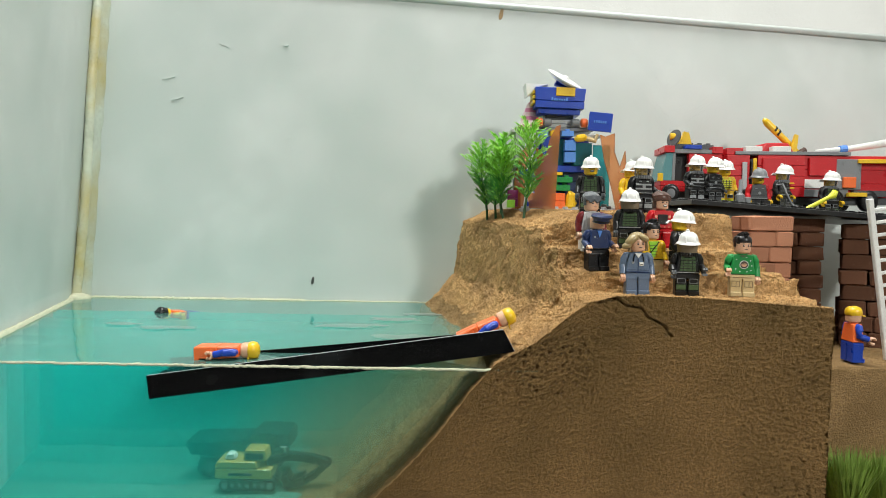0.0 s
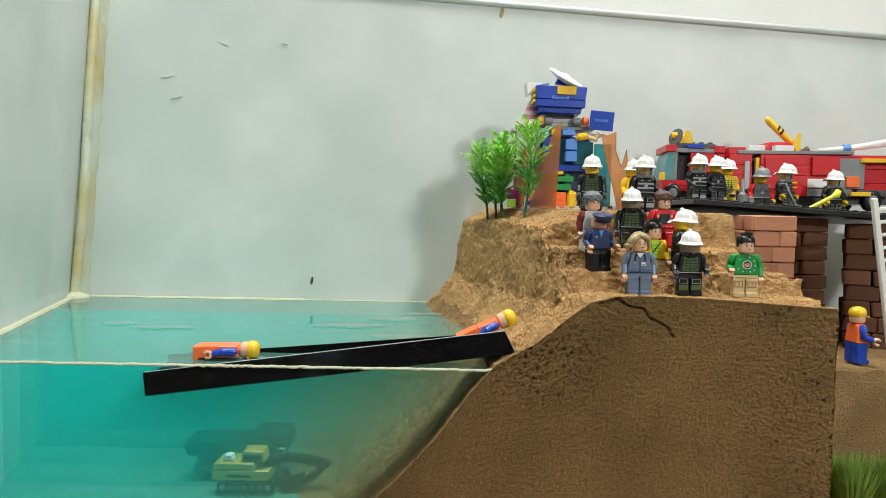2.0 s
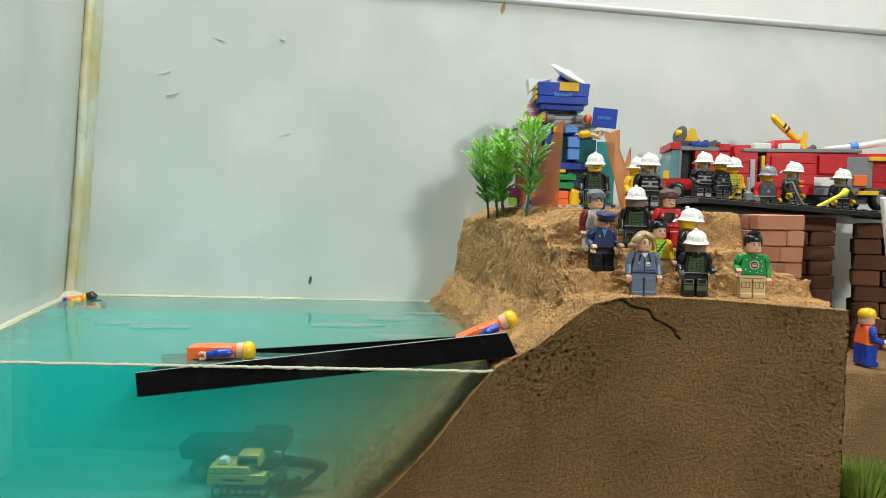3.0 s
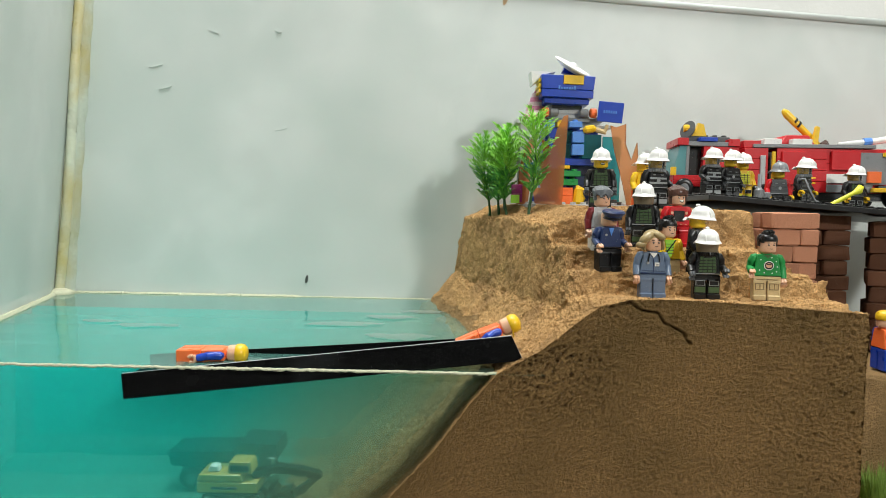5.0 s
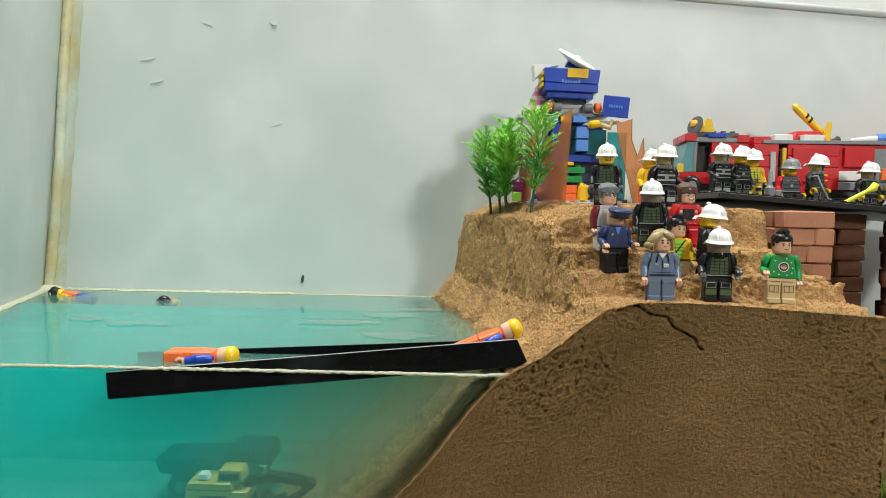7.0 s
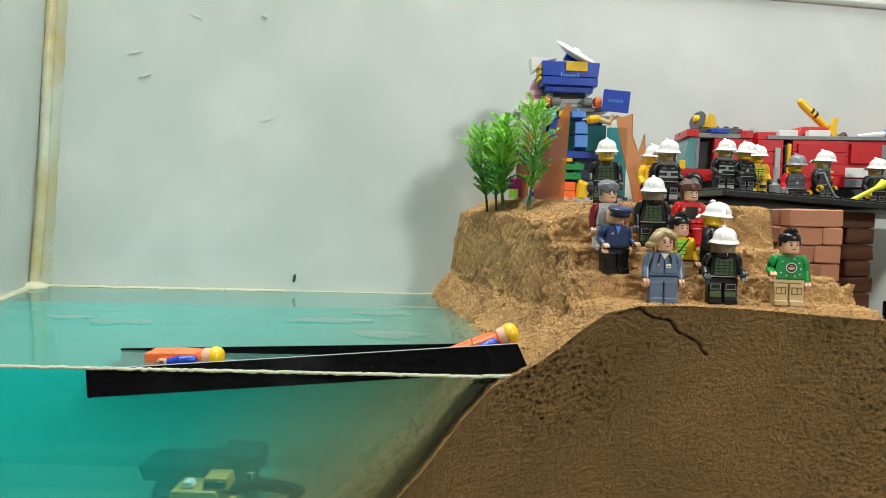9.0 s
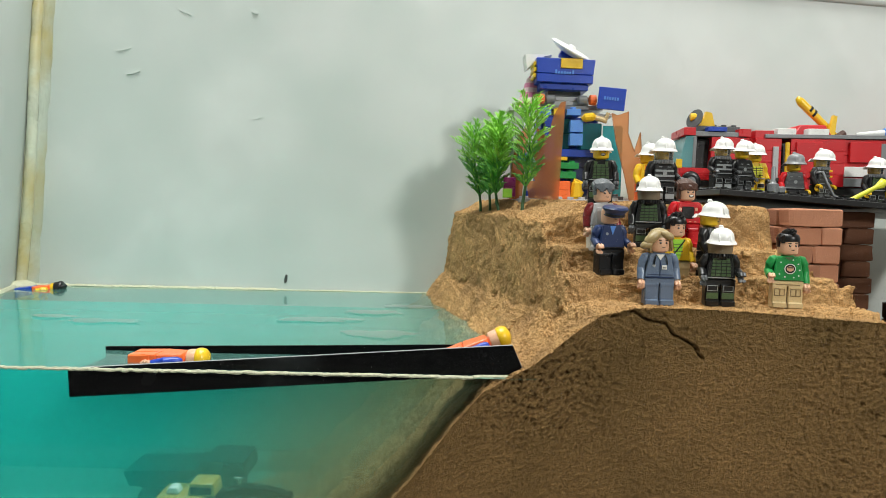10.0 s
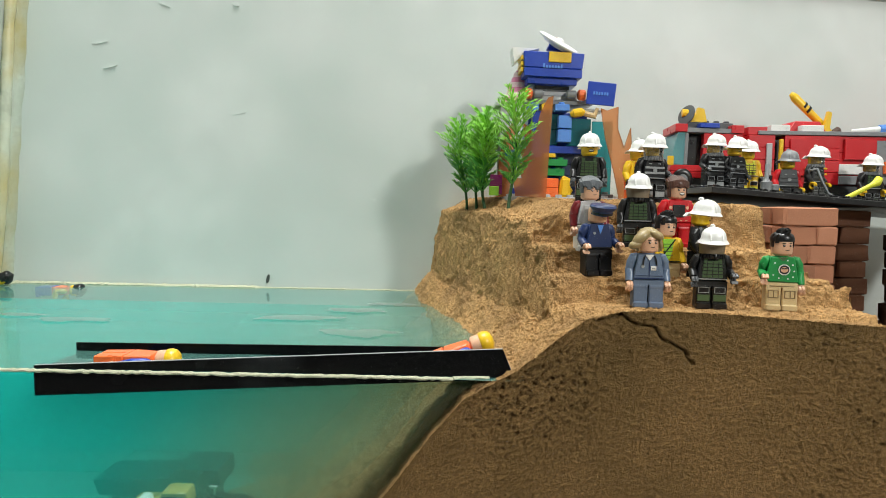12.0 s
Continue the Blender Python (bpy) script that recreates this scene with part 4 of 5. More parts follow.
def pillar(x0, x1, y0, y1, z0, z1, label, meshes, turn=0):
    spin = pose(x0, y0, 0, 0, 0, turn) @ pose(-x0, -y0, 0)
    e = thing("brick_pillar", Matrix.Translation((0, 0, 0)), label, "brick pillar", "pillars under the plate")
    h, n = 0.0122, int(round((z1 - z0) / 0.0122))
    h = (z1 - z0) / n
    w = x1 - x0
    for r in range(n):
        cut = 0.5 if r % 2 == 0 else 0.62
        if r == n - 1:
            cuts = [(0, 1)]
        else:
            cuts = [(0, cut), (cut, 1)]
        for a, b in cuts:
            for d in (0, 1):
                ob = new("brick", random.choice(meshes))
                ob.parent = e
                xa, xb = x0 + w * a, x0 + w * b
                ya, yb = y0 + (y1 - y0) * d / 2, y0 + (y1 - y0) * (d + 1) / 2
                off = random.uniform(-0.0014, 0.0014)
                ob.matrix_world = spin @ Matrix.Translation(((xa + xb) / 2 + off, (ya + yb) / 2 + random.uniform(-0.001, 0.001), z1 - h * (n - r - 0.5) + 0)) @ pose(0, 0, 0, 0, 0, random.uniform(-2, 2)) @ Matrix.Diagonal((xb - xa - 0.0005, (yb - ya) - 0.0004, h - 0.0004, 1))
    return e


pillar(0.2300, 0.2655, 0.100, 0.132, -0.0125, 0.0945, "pale terracotta miniature brick pillar standing in the sand", brick_mesh)
# these three stand under the plate and have its shade painted in
pillar(0.2610, 0.3170, 0.150, 0.185, -0.0125, 0.0935, "miniature brick pillar, its brown darkened for the shade of the plate", shaded_brick_mesh)
pillar(0.3310, 0.3720, 0.150, 0.190, -0.0125, 0.0895, "miniature brick pillar in shade-darkened brown beside a gap", shaded_brick_mesh, -29)
pillar(0.3960, 0.4400, 0.150, 0.190, -0.0125, 0.0865, "miniature brick pillar in shade-darkened brown at the plate's end", shaded_brick_mesh)

# ---- black road plate ----
pm = pose(0.198, 0.132, PLATE_Z0 + 0.012 * -PLATE_SLOPE, 0, PLATE_TURN, 0)
plate = thing("road_plate", pm, "black studded plastic plate bridging the brick pillars", "base plate")
bm = bmesh.new()
block(bm, 0, 0.275, 0.0, 0.172, -0.0042, 0, c=0.0004)
part("slab", bm, M_BLACKPL, plate)
bm = bmesh.new()
studs(bm, [0.004 + 0.008 * i for i in range(34)], [0.004 + 0.008 * i for i in range(0, 12)], -0.0002, r=0.0024, h=0.0018)
part("studs", bm, M_BLACKPL, plate)

# ---- ladder ----
lad = thing("ladder", pose(0.3125, 0.088, 0.108, 0, -9, 0), "white plastic toy ladder leaning against the plate", "ladder")
for x in (0.0, 0.030):
    bm = bmesh.new()
    block(bm, x, x + 0.0042, 0, 0.004, -0.122, 0.0, c=0.0006)
    part("rail", bm, PLASTICS["white"], lad)
for k in range(12):
    bm = bmesh.new()
    block(bm, 0.0042, 0.030, 0.0005, 0.0035, -0.010 - 0.0095 * k, -0.0075 - 0.0095 * k, c=0.0004)
    part("rung", bm, PLASTICS["white"], lad)


# ---- plastic water plants ----
def plant(x, y, height, seed, spread, group="plastic plants"):
    rnd = random.Random(seed)
    z0 = sand_level(x, y) - 0.002
    e = thing("plastic_plant", pose(x, y, z0), "bright green feathery plastic plant stuck in the sand", "plant", group)
    stem, leaf, tip = bmesh.new(), bmesh.new(), bmesh.new()
    lean = rnd.uniform(-0.08, 0.08)

    def spine(t):
        return Vector((lean * height * t + 0.002 * math.sin(t * 5 + seed), 0.002 * math.cos(t * 4 + seed), height * t * 0.93))
    tube(stem, [spine(i / 8) for i in range(9)], [0.0013 - 0.0001 * i for i in range(9)], seg=6)

    def needle(bm, p, d, ln, w):
        side = d.cross(Vector((0, 0, 1)))
        side = side.normalized() if side.length > 1e-4 else Vector((1, 0, 0))
        up = side.cross(d).normalized()
        pts = [p, p + d * ln * 0.5 + up * ln * 0.10, p + d * ln + up * ln * 0.02 - Vector((0, 0, ln * 0.12))]
        v = [bm.verts.new(pts[0] + up * w * 0.3), bm.verts.new(pts[1] - side * w), bm.verts.new(pts[1] + side * w), bm.verts.new(pts[1] + up * w), bm.verts.new(pts[2])]
        for a, b, c in ((0, 1, 3), (0, 3, 2), (4, 3, 1), (4, 2, 3), (0, 2, 1), (4, 1, 2)):
            bm.faces.new((v[a], v[b], v[c]))
    nodes = 10
    for k in range(nodes):
        t = 0.26 + 0.74 * k / (nodes - 1)
        p0 = spine(t)
        reach = spread * (0.55 + 0.75 * (t - 0.26)) if t < 0.75 else spread * (0.92 - 0.9 * (t - 0.75))
        for b in range(6):
            a = 2 * math.pi * (b / 6) + k * 0.9 + rnd.uniform(-0.3, 0.3)
            r = reach * rnd.uniform(0.75, 1.2)
            d = Vector((math.cos(a), math.sin(a), rnd.uniform(0.8, 1.4))).normalized()
            p1 = p0 + d * r * 0.55
            p2 = p1 + Vector((d.x, d.y, d.z * 0.5)) * r * 0.45
            tube(tip if t > 0.6 else leaf, [p0, p1, p2], [0.0006, 0.0005, 0.0003], seg=4)
            side = d.cross(Vector((0, 0, 1))).normalized()
            for s in range(6):
                f = 0.28 + 0.72 * s / 5
                q = p0.lerp(p1, f / 0.55) if f < 0.55 else p1.lerp(p2, (f - 0.55) / 0.45)
                for sx in (-1, 1):
                    dd = (d * 0.9 + side * sx * rnd.uniform(0.35, 0.75) + Vector((rnd.uniform(-0.15, 0.15), rnd.uniform(-0.15, 0.15), rnd.uniform(0.0, 0.3)))).normalized()
                    needle(tip if (t > 0.55 and f > 0.3) or rnd.random() < 0.22 else leaf, q, dd, rnd.uniform(0.0048, 0.0085), 0.00062)
            needle(tip if t > 0.5 else leaf, p2, d, 0.006, 0.0006)
    part("stem", stem, M_STEM, e, "dark green stem")
    part("foliage", leaf, M_LEAF, e)
    part("young_foliage", tip, M_LEAFTIP, e, "light green leaf tips")


plant(0.0395, 0.238, 0.068, 1, 0.024)
plant(0.0465, 0.228, 0.062, 2, 0.021)
plant(0.0535, 0.208, 0.062, 3, 0.021)
plant(0.0560, 0.238, 0.071, 4, 0.022)
plant(0.0690, 0.166, 0.078, 5, 0.023)


# ---- grass tufts below the ledge ----
def tuft(x, y, z, h, r, seed):
    rnd = random.Random(seed)
    bm = bmesh.new()
    for k in range(700):
        a, q = rnd.uniform(0, 2 * math.pi), r * math.sqrt(rnd.random())
        b = Vector((q * math.cos(a), q * math.sin(a), 0))
        d = Vector((b.x * 0.9 + rnd.uniform(-0.006, 0.006), b.y * 0.9 + rnd.uniform(-0.006, 0.006), h * rnd.uniform(0.6, 1.05)))
        w = 0.0005
        s = Vector((-math.sin(a), math.cos(a), 0)) * w
        v = [bm.verts.new(p) for p in (b - s, b + s, b + d * 0.55 + s * 0.7 + Vector((0, 0, h * 0.06)), b + d * 0.55 - s * 0.7 + Vector((0, 0, h * 0.06)), b + d)]
        bm.faces.new(v[:4])
        bm.faces.new((v[3], v[2], v[4]))
    ob = finish("grass_tuft", bm, M_GRASS)
    ob.matrix_world = pose(x, y, z)
    tagged(ob, "olive green toy grass tuft at the foot of the sand", "grass", "grass tufts")


tuft(0.2760, 0.040, -0.1010, 0.036, 0.011, 1)
tuft(0.3040, 0.042, -0.1010, 0.036, 0.012, 2)
tuft(0.3320, 0.040, -0.1010, 0.036, 0.012, 3)


# ---- the toy shop ----
def bricks(bm, x0, x1, y0, y1, z0, z1, mi=0, rows=1, stud=False):
    h = (z1 - z0) / rows
    for r in range(rows):
        block(bm, x0, x1, y0, y1, z0 + r * h + 0.00008, z0 + (r + 1) * h - 0.00008, mi, c=0.00025)
    if stud:
        n = max(int((x1 - x0) / 0.008), 1)
        k = max(int((y1 - y0) / 0.008), 1)
        studs(bm, [x0 + (x1 - x0) * (i + 0.5) / n for i in range(n)], [y0 + (y1 - y0) * (j + 0.5) / k for j in range(k)], z1, mi)


shop = thing("toy_shop", pose(0.1085, 0.215, 0.0985), "toy brick shop building in blue with rooftop dish and sign", "toy building")


def sp(name, color, boxes, label="", stud=False, rows=1):
    bm = bmesh.new()
    for b in boxes:
        bricks(bm, *b, rows=rows, stud=stud)
    return part(name, bm, PLASTICS[color] if isinstance(color, str) else color, shop, label)


sp("base", "lightgrey", [(-0.040, 0.046, -0.028, 0.050, -0.0035, 0)], stud=True)
sp("wall", "blue", [(-0.022, 0.024, 0.004, 0.040, 0.0, 0.066)], rows=7)
sp("corner_post", "blue", [(-0.020, -0.012, -0.006, 0.004, 0.030, 0.066)], rows=4)
sp("dark_wall", "navy", [(0.0, 0.022, -0.002, 0.004, 0.0, 0.034)], rows=4)
sp("lintel", "blue", [(-0.012, 0.024, -0.008, 0.004, 0.0335, 0.0395)])
sp("window", M_TEAL, [(-0.012, 0.0, -0.004, 0.004, 0.0400, 0.0640)], rows=2)
sp("bay_window", M_TEAL, [(0.008, 0.024, -0.010, 0.003, 0.0395, 0.0600)], rows=1)
sp("pillar", "midblue", [(-0.001, 0.009, -0.012, -0.004, 0.042, 0.0515)])
sp("pillar", "midblue", [(-0.001, 0.009, -0.012, -0.004, 0.0525, 0.0620)])
sp("cornice", "midblue", [(-0.004, 0.007, -0.012, 0.004, 0.0655, 0.0705)], stud=True)
sp("cornice", "midblue", [(-0.024, -0.016, -0.010, 0.002, 0.0655, 0.0705)], stud=True)
sp("cornice", "yellow", [(-0.014, -0.006, -0.010, 0.004, 0.066, 0.0705)], stud=True)
sp("planter", "green", [(-0.012, 0.004, -0.016, -0.004, 0.016, 0.0215)], stud=True)
sp("planter", "green", [(-0.012, 0.006, -0.016, -0.004, 0.0235, 0.0285)], stud=True)
sp("planter", "yellow", [(-0.011, -0.003, -0.015, -0.006, 0.030, 0.033)])
sp("counter", "orange", [(-0.012, -0.001, -0.020, -0.006, 0.0, 0.014)], rows=2)
bm = bmesh.new()
tube(bm, [(0.000, -0.014, 0.0), (0.006, -0.014, 0.001), (0.0085, -0.014, 0.006), (0.008, -0.014, 0.012), (0.002, -0.014, 0.0145)], [0.0028] * 5, seg=8)
block(bm, 0.0, 0.009, -0.018, -0.008, 0.0, 0.015, c=0.002, tx=0.001)
part("arch", bm, PLASTICS["yellow"], shop, "yellow curved arch piece")
sp("door_glass", M_TEAL, [(0.0245, 0.040, -0.0130, -0.0110, 0.0, 0.058)])
sp("side_wall", M_TEAL, [(0.031, 0.042, 0.012, 0.015, 0.0, 0.045)])
sp("step", "blue", [(-0.036, -0.024, -0.022, -0.012, 0.0, 0.006)], stud=True)
sp("step", "darkgrey", [(0.010, 0.040, -0.022, -0.010, 0.0, 0.003)], stud=True)
sp("side_block", "purple", [(-0.052, -0.043, -0.016, -0.008, 0.001, 0.016)], rows=2)
sp("side_block", "lime", [(-0.053, -0.046, -0.022, -0.016, 0.0, 0.007)])
sp("side_block", "blue", [(-0.040, -0.028, 0.0, 0.010, 0.030, 0.036)])
# roof deck, sign box and dish
sp("roof_deck", "grey", [(-0.018, 0.026, -0.004, 0.036, 0.0710, 0.0745)], stud=True)
sp("roof_plate", "white", [(0.014, 0.034, -0.006, 0.010, 0.066, 0.0685)])
sp("roof_plate", "lightgrey", [(-0.022, 0.014, -0.002, 0.030, 0.0745, 0.0815)], rows=2)
sp("roof_plate", "darkgrey", [(-0.018, 0.008, -0.002, 0.026, 0.0815, 0.0860)])
for x in (-0.0270, 0.0140):
    bm = bmesh.new()
    lathe(bm, [(0.0030, 0), (0.0042, 0.001), (0.0042, 0.005), (0.003, 0.006)], 0, pose(x, -0.006, 0.0785, 0, 90, 0), 12)
    part("vent_cap", bm, PLASTICS["orange"], shop, "round orange vent cap")
for x in (-0.0205, 0.0050):
    bm = bmesh.new()
    lathe(bm, [(0.0022, 0), (0.0034, 0.001), (0.0034, 0.007), (0.002, 0.008)], 0, pose(x, -0.006, 0.0785, 0, 90, 0), 12)
    part("vent_pipe", bm, PLASTICS["grey"], shop)
bm = bmesh.new()
block(bm, -0.022, 0.022, -0.012, 0.018, 0.0, 0.0065, c=0.0004)
block(bm, -0.019, 0.019, -0.009, 0.015, -0.005, 0.0, c=0.0004)
block(bm, -0.022, 0.022, -0.012, 0.018, 0.0068, 0.0185, c=0.0004, tx=-0.0010)
box = part("sign_box", bm, PLASTICS["blue"], shop, "blue sign box")
box.matrix_basis = pose(-0.0065, 0.0, 0.0905, 0, 1.5, 0)
bm = bmesh.new()
block(bm, -0.004, 0.013, -0.0132, -0.011, 0.0110, 0.0187, c=0.0003)
part("sign_panel", bm, PLASTICS["yellow"], box, "yellow panel")
bm = bmesh.new()
for i in range(7):
    block(bm, -0.008 + 0.0022 * i, -0.0065 + 0.0022 * i, -0.0126, -0.0118, 0.0065, 0.0085 + (0.0012 if i in (0, 6) else 0), c=0.0001)
part("lettering", bm, PLASTICS["midblue"], box, "small pale blue lettering as bars")
bm = bmesh.new()
for z in (0.0035, 0.0080, 0.0125):
    block(bm, -0.0245, -0.0222, -0.010, 0.012, z, z + 0.0032, c=0.0004)
part("grille", bm, PLASTICS["yellow"], box, "yellow side grille")
bm = bmesh.new()
prism(bm, [(-0.031, 0, 0.0225), (-0.010, 0, 0.0225), (-0.018, 0, 0.0205), (-0.029, 0, 0.011)], [pose(0, -0.004, 0), pose(0, 0.014, 0)])
part("roof_wedge", bm, PLASTICS["white"], box, "white wedge")
bm = bmesh.new()
block(bm, -0.009, 0.009, -0.005, 0.008, 0.0210, 0.0245, m=pose(0, 0, 0.001, 0, 14, 0), c=0.0005)
part("dish_foot", bm, PLASTICS["blue"], box)
bm = bmesh.new()
lathe(bm, [(0.0020, -0.0045), (0.010, -0.0030), (0.0165, -0.0005), (0.0178, 0.0006), (0.0165, 0.0014), (0.008, 0.0018), (0.0032, 0.0020), (0.0028, 0.0036), (0.001, 0.0040)], 0, pose(0.005, 0.0, 0.0280, 20, 27, 0), 28)
part("dish", bm, PLASTICS["white"], box, "round white dish", True)
# flag-like sign on a yellow arm
bm = bmesh.new()
block(bm, -0.0105, 0.0105, -0.0008, 0.0008, -0.0085, 0.0085, m=pose(0.0300, -0.014, 0.0785, 0, 5, -4), c=0.0003)
sg = part("side_sign", bm, PLASTICS["blue"], shop, "square blue sign")
bm = bmesh.new()
for i in range(6):
    block(bm, -0.006 + 0.0020 * i, -0.0048 + 0.0020 * i, -0.0013, -0.0006, -0.0012, 0.0012, m=pose(0.0300, -0.014, 0.0785, 0, 5, -4), c=0.0001)
part("lettering", bm, PLASTICS["midblue"], sg)
bm = bmesh.new()
tube(bm, [(0.008, -0.012, 0.0625), (0.010, -0.013, 0.0635), (0.016, -0.013, 0.0645), (0.018, -0.013, 0.0640)], [0.0018, 0.0034, 0.0034, 0.002], seg=10)
part("arm", bm, PLASTICS["yellow"], shop, "yellow arm")
bm = bmesh.new()
tube(bm, [(0.018, -0.012, 0.064), (0.026, -0.012, 0.062), (0.028, -0.013, 0.068)], [0.0022, 0.0026, 0.0014], seg=8)
part("arm_joint", bm, PLASTICS["tan"], shop)
# pink striped cone at the side
bm = bmesh.new()
for k in range(6):
    lathe(bm, [(0.0115 - 0.0013 * k, 0.0735 + 0.004 * k), (0.0110 - 0.0013 * k, 0.0735 + 0.004 * (k + 1) - 0.0002)], k % 2, pose(-0.034, 0.012, 0, 0, 3, 0), 14)
lathe(bm, [(0.003, 0.0975), (0.003, 0.099), (0.0015, 0.0995)], 0, pose(-0.034, 0.012, 0, 0, 3, 0), 10)
part("cone", bm, [PLASTICS["pink"], PLASTICS["palepink"]], shop, "pink and white striped cone")
sp("cone_base", "lightgrey", [(-0.048, -0.018, 0.002, 0.024, 0.0700, 0.0735)])
sp("cone_post", "lightgrey", [(-0.044, -0.036, 0.004, 0.020, 0.0, 0.0700)], rows=7)


# flame-shaped clear panels
def flame(at, turn, tilt, pts, label):
    bm = bmesh.new()
    plate_shape(bm, pts, 0.0018)
    ob = finish("flame_panel", bm, M_FLAME)
    ob.matrix_world = pose(*at, 0, tilt, turn)
    tagged(ob, label, "flame panel", "flame panels")


FL = [(-0.010, 0.0), (0.012, 0.0), (0.012, 0.030), (0.0125, 0.072), (0.009, 0.071), (0.004, 0.060), (0.001, 0.045), (-0.004, 0.050), (-0.008, 0.053), (-0.0045, 0.034), (-0.010, 0.036), (-0.0045, 0.022), (-0.0125, 0.027), (-0.006, 0.013), (-0.0125, 0.013)]
flame((0.0825, 0.172, 0.0978), -12, 2, FL, "clear orange flame-shaped panel with ragged edge beside the shop")
FR = [(-0.003, 0.0), (0.009, 0.0), (0.0075, 0.012), (0.0125, 0.020), (0.0100, 0.034), (0.0110, 0.050), (0.0045, 0.036), (0.001, 0.050), (0.003, 0.066), (-0.006, 0.064), (-0.010, 0.066), (-0.009, 0.045), (-0.005, 0.02)]
flame((0.152, 0.178, 0.0985), 8, -8, FR, "clear orange flame-shaped panel leaning out beside the shop")
flame((0.063, 0.215, 0.0980), 15, 3, [(0.0, 0), (0.010, 0), (0.012, 0.062), (0.004, 0.052), (0.0, 0.03)], "clear orange flame-shaped panel behind the plants")


# ---- fire trucks ----
def tp(truck, name, color, boxes, label="", stud=False, rows=1):
    bm = bmesh.new()
    for b in boxes:
        bricks(bm, *b, rows=rows, stud=stud)
    return part(name, bm, PLASTICS[color] if isinstance(color, str) else color, truck, label)


def wheel(truck, x, y, z, r=0.0085):
    bm = bmesh.new()
    lathe(bm, [(r * 0.55, -0.004), (r * 0.9, -0.0045), (r, -0.003), (r, 0.003), (r * 0.9, 0.0045), (r * 0.55, 0.004)], 0, pose(x, y, z, 90), 20)
    w = part("wheel", bm, M_BLACKPL, truck, "black tyre", True)
    bm = bmesh.new()
    lathe(bm, [(r * 0.2, -0.0046), (r * 0.5, -0.0042), (r * 0.5, 0.0040), (r * 0.2, 0.0042)], 0, pose(x, y, z, 90), 14)
    part("rim", bm, PLASTICS["grey"], w, "grey rim")


cab = thing("fire_truck", pose(0.2100, 0.262, on_plate(0.230, 0)[2] + 0.0022, 0, PLATE_TURN * 0.3, -6) @ Matrix.Diagonal((1, 1, 1.13, 1)), "small red toy fire truck with teal windscreen", "toy truck", "toy fire trucks")
tp(cab, "chassis", "darkgrey", [(0.002, 0.062, 0.002, 0.044, 0.006, 0.0105)])
tp(cab, "body", "red", [(0.004, 0.030, 0.0, 0.046, 0.0105, 0.0200), (0.030, 0.062, 0.0, 0.046, 0.0105, 0.0440)], rows=2)
tp(cab, "cab_pillar", "grey", [(0.0145, 0.0175, 0.0, 0.003, 0.020, 0.0440)])
tp(cab, "cab_pillar", "grey", [(0.0145, 0.0175, 0.043, 0.046, 0.020, 0.0440)])
tp(cab, "cab_inside", "black", [(0.0180, 0.030, 0.008, 0.040, 0.020, 0.0430)])
bm = bmesh.new()
prism(bm, [(0.003, 0, 0.020), (0.0145, 0, 0.020), (0.0145, 0, 0.044), (0.0085, 0, 0.044)], [pose(0, 0.0, 0), pose(0, 0.046, 0)])
part("windscreen", bm, M_CYAN, cab, "teal windscreen")
tp(cab, "roof", "red", [(0.006, 0.016, -0.001, 0.047, 0.0445, 0.0505)])
tp(cab, "roof", "red", [(0.052, 0.062, -0.001, 0.047, 0.0445, 0.0505)])
tp(cab, "roof_rail", "grey", [(0.012, 0.058, 0.0, 0.046, 0.0442, 0.0478)])
tp(cab, "light_bar", "blue", [(0.026, 0.042, -0.001, 0.010, 0.0480, 0.0515)], "blue light bar")
tp(cab, "roof_plate", "darkgrey", [(0.014, 0.056, 0.010, 0.040, 0.0480, 0.0530)], stud=True)
bm = bmesh.new()
lathe(bm, [(0.0015, -0.003), (0.0075, -0.001), (0.0082, 0.0004), (0.006, 0.0008), (0.0015, 0.0004)], 0, pose(0.0175, 0.012, 0.0585, 35, -62, 0), 18)
part("searchlight", bm, PLASTICS["darkgrey"], cab, "dark round searchlight")
bm = bmesh.new()
plate_shape(bm, [(0.0, 0), (0.014, 0), (0.011, 0.010), (0.006, 0.011), (0.004, 0.004)], 0.006, m=pose(0.021, 0.012, 0.0535))
tube(bm, [(0.014, 0.014, 0.060), (0.021, 0.014, 0.060), (0.024, 0.014, 0.0565)], [0.003, 0.0035, 0.003], seg=10)
part("lamp_bracket", bm, PLASTICS["yellow"], cab, "yellow lamp bracket")
tp(cab, "mirror", "yellow", [(0.0, 0.005, -0.006, -0.003, 0.019, 0.026)])
for x in (0.014, 0.050):
    wheel(cab, x, 0.001, 0.0087)
    wheel(cab, x, 0.045, 0.0087)

big = thing("fire_truck", pose(0.2790, 0.258, on_plate(0.330, 0)[2] + 0.0022, 0, -0.4, -2) @ Matrix.Diagonal((1, 1, 1.17, 1)), "large red toy fire truck with white roof panels and yellow boom", "toy truck", "toy fire trucks")
tp(big, "chassis", "darkgrey", [(0.004, 0.165, 0.003, 0.048, 0.006, 0.0120)])
tp(big, "body", "red", [(0.0, 0.022, 0.0, 0.051, 0.012, 0.0470), (0.030, 0.076, 0.0, 0.051, 0.012, 0.0470)], rows=4)
tp(big, "body_rear", "red", [(0.076, 0.170, 0.002, 0.050, 0.012, 0.0470)], rows=3)
tp(big, "side_panel", "red", [(0.034, 0.056, -0.0022, 0.0, 0.018, 0.0445)], "red raised locker door")
tp(big, "side_panel", "red", [(0.080, 0.106, -0.0012, 0.002, 0.030, 0.0450)])
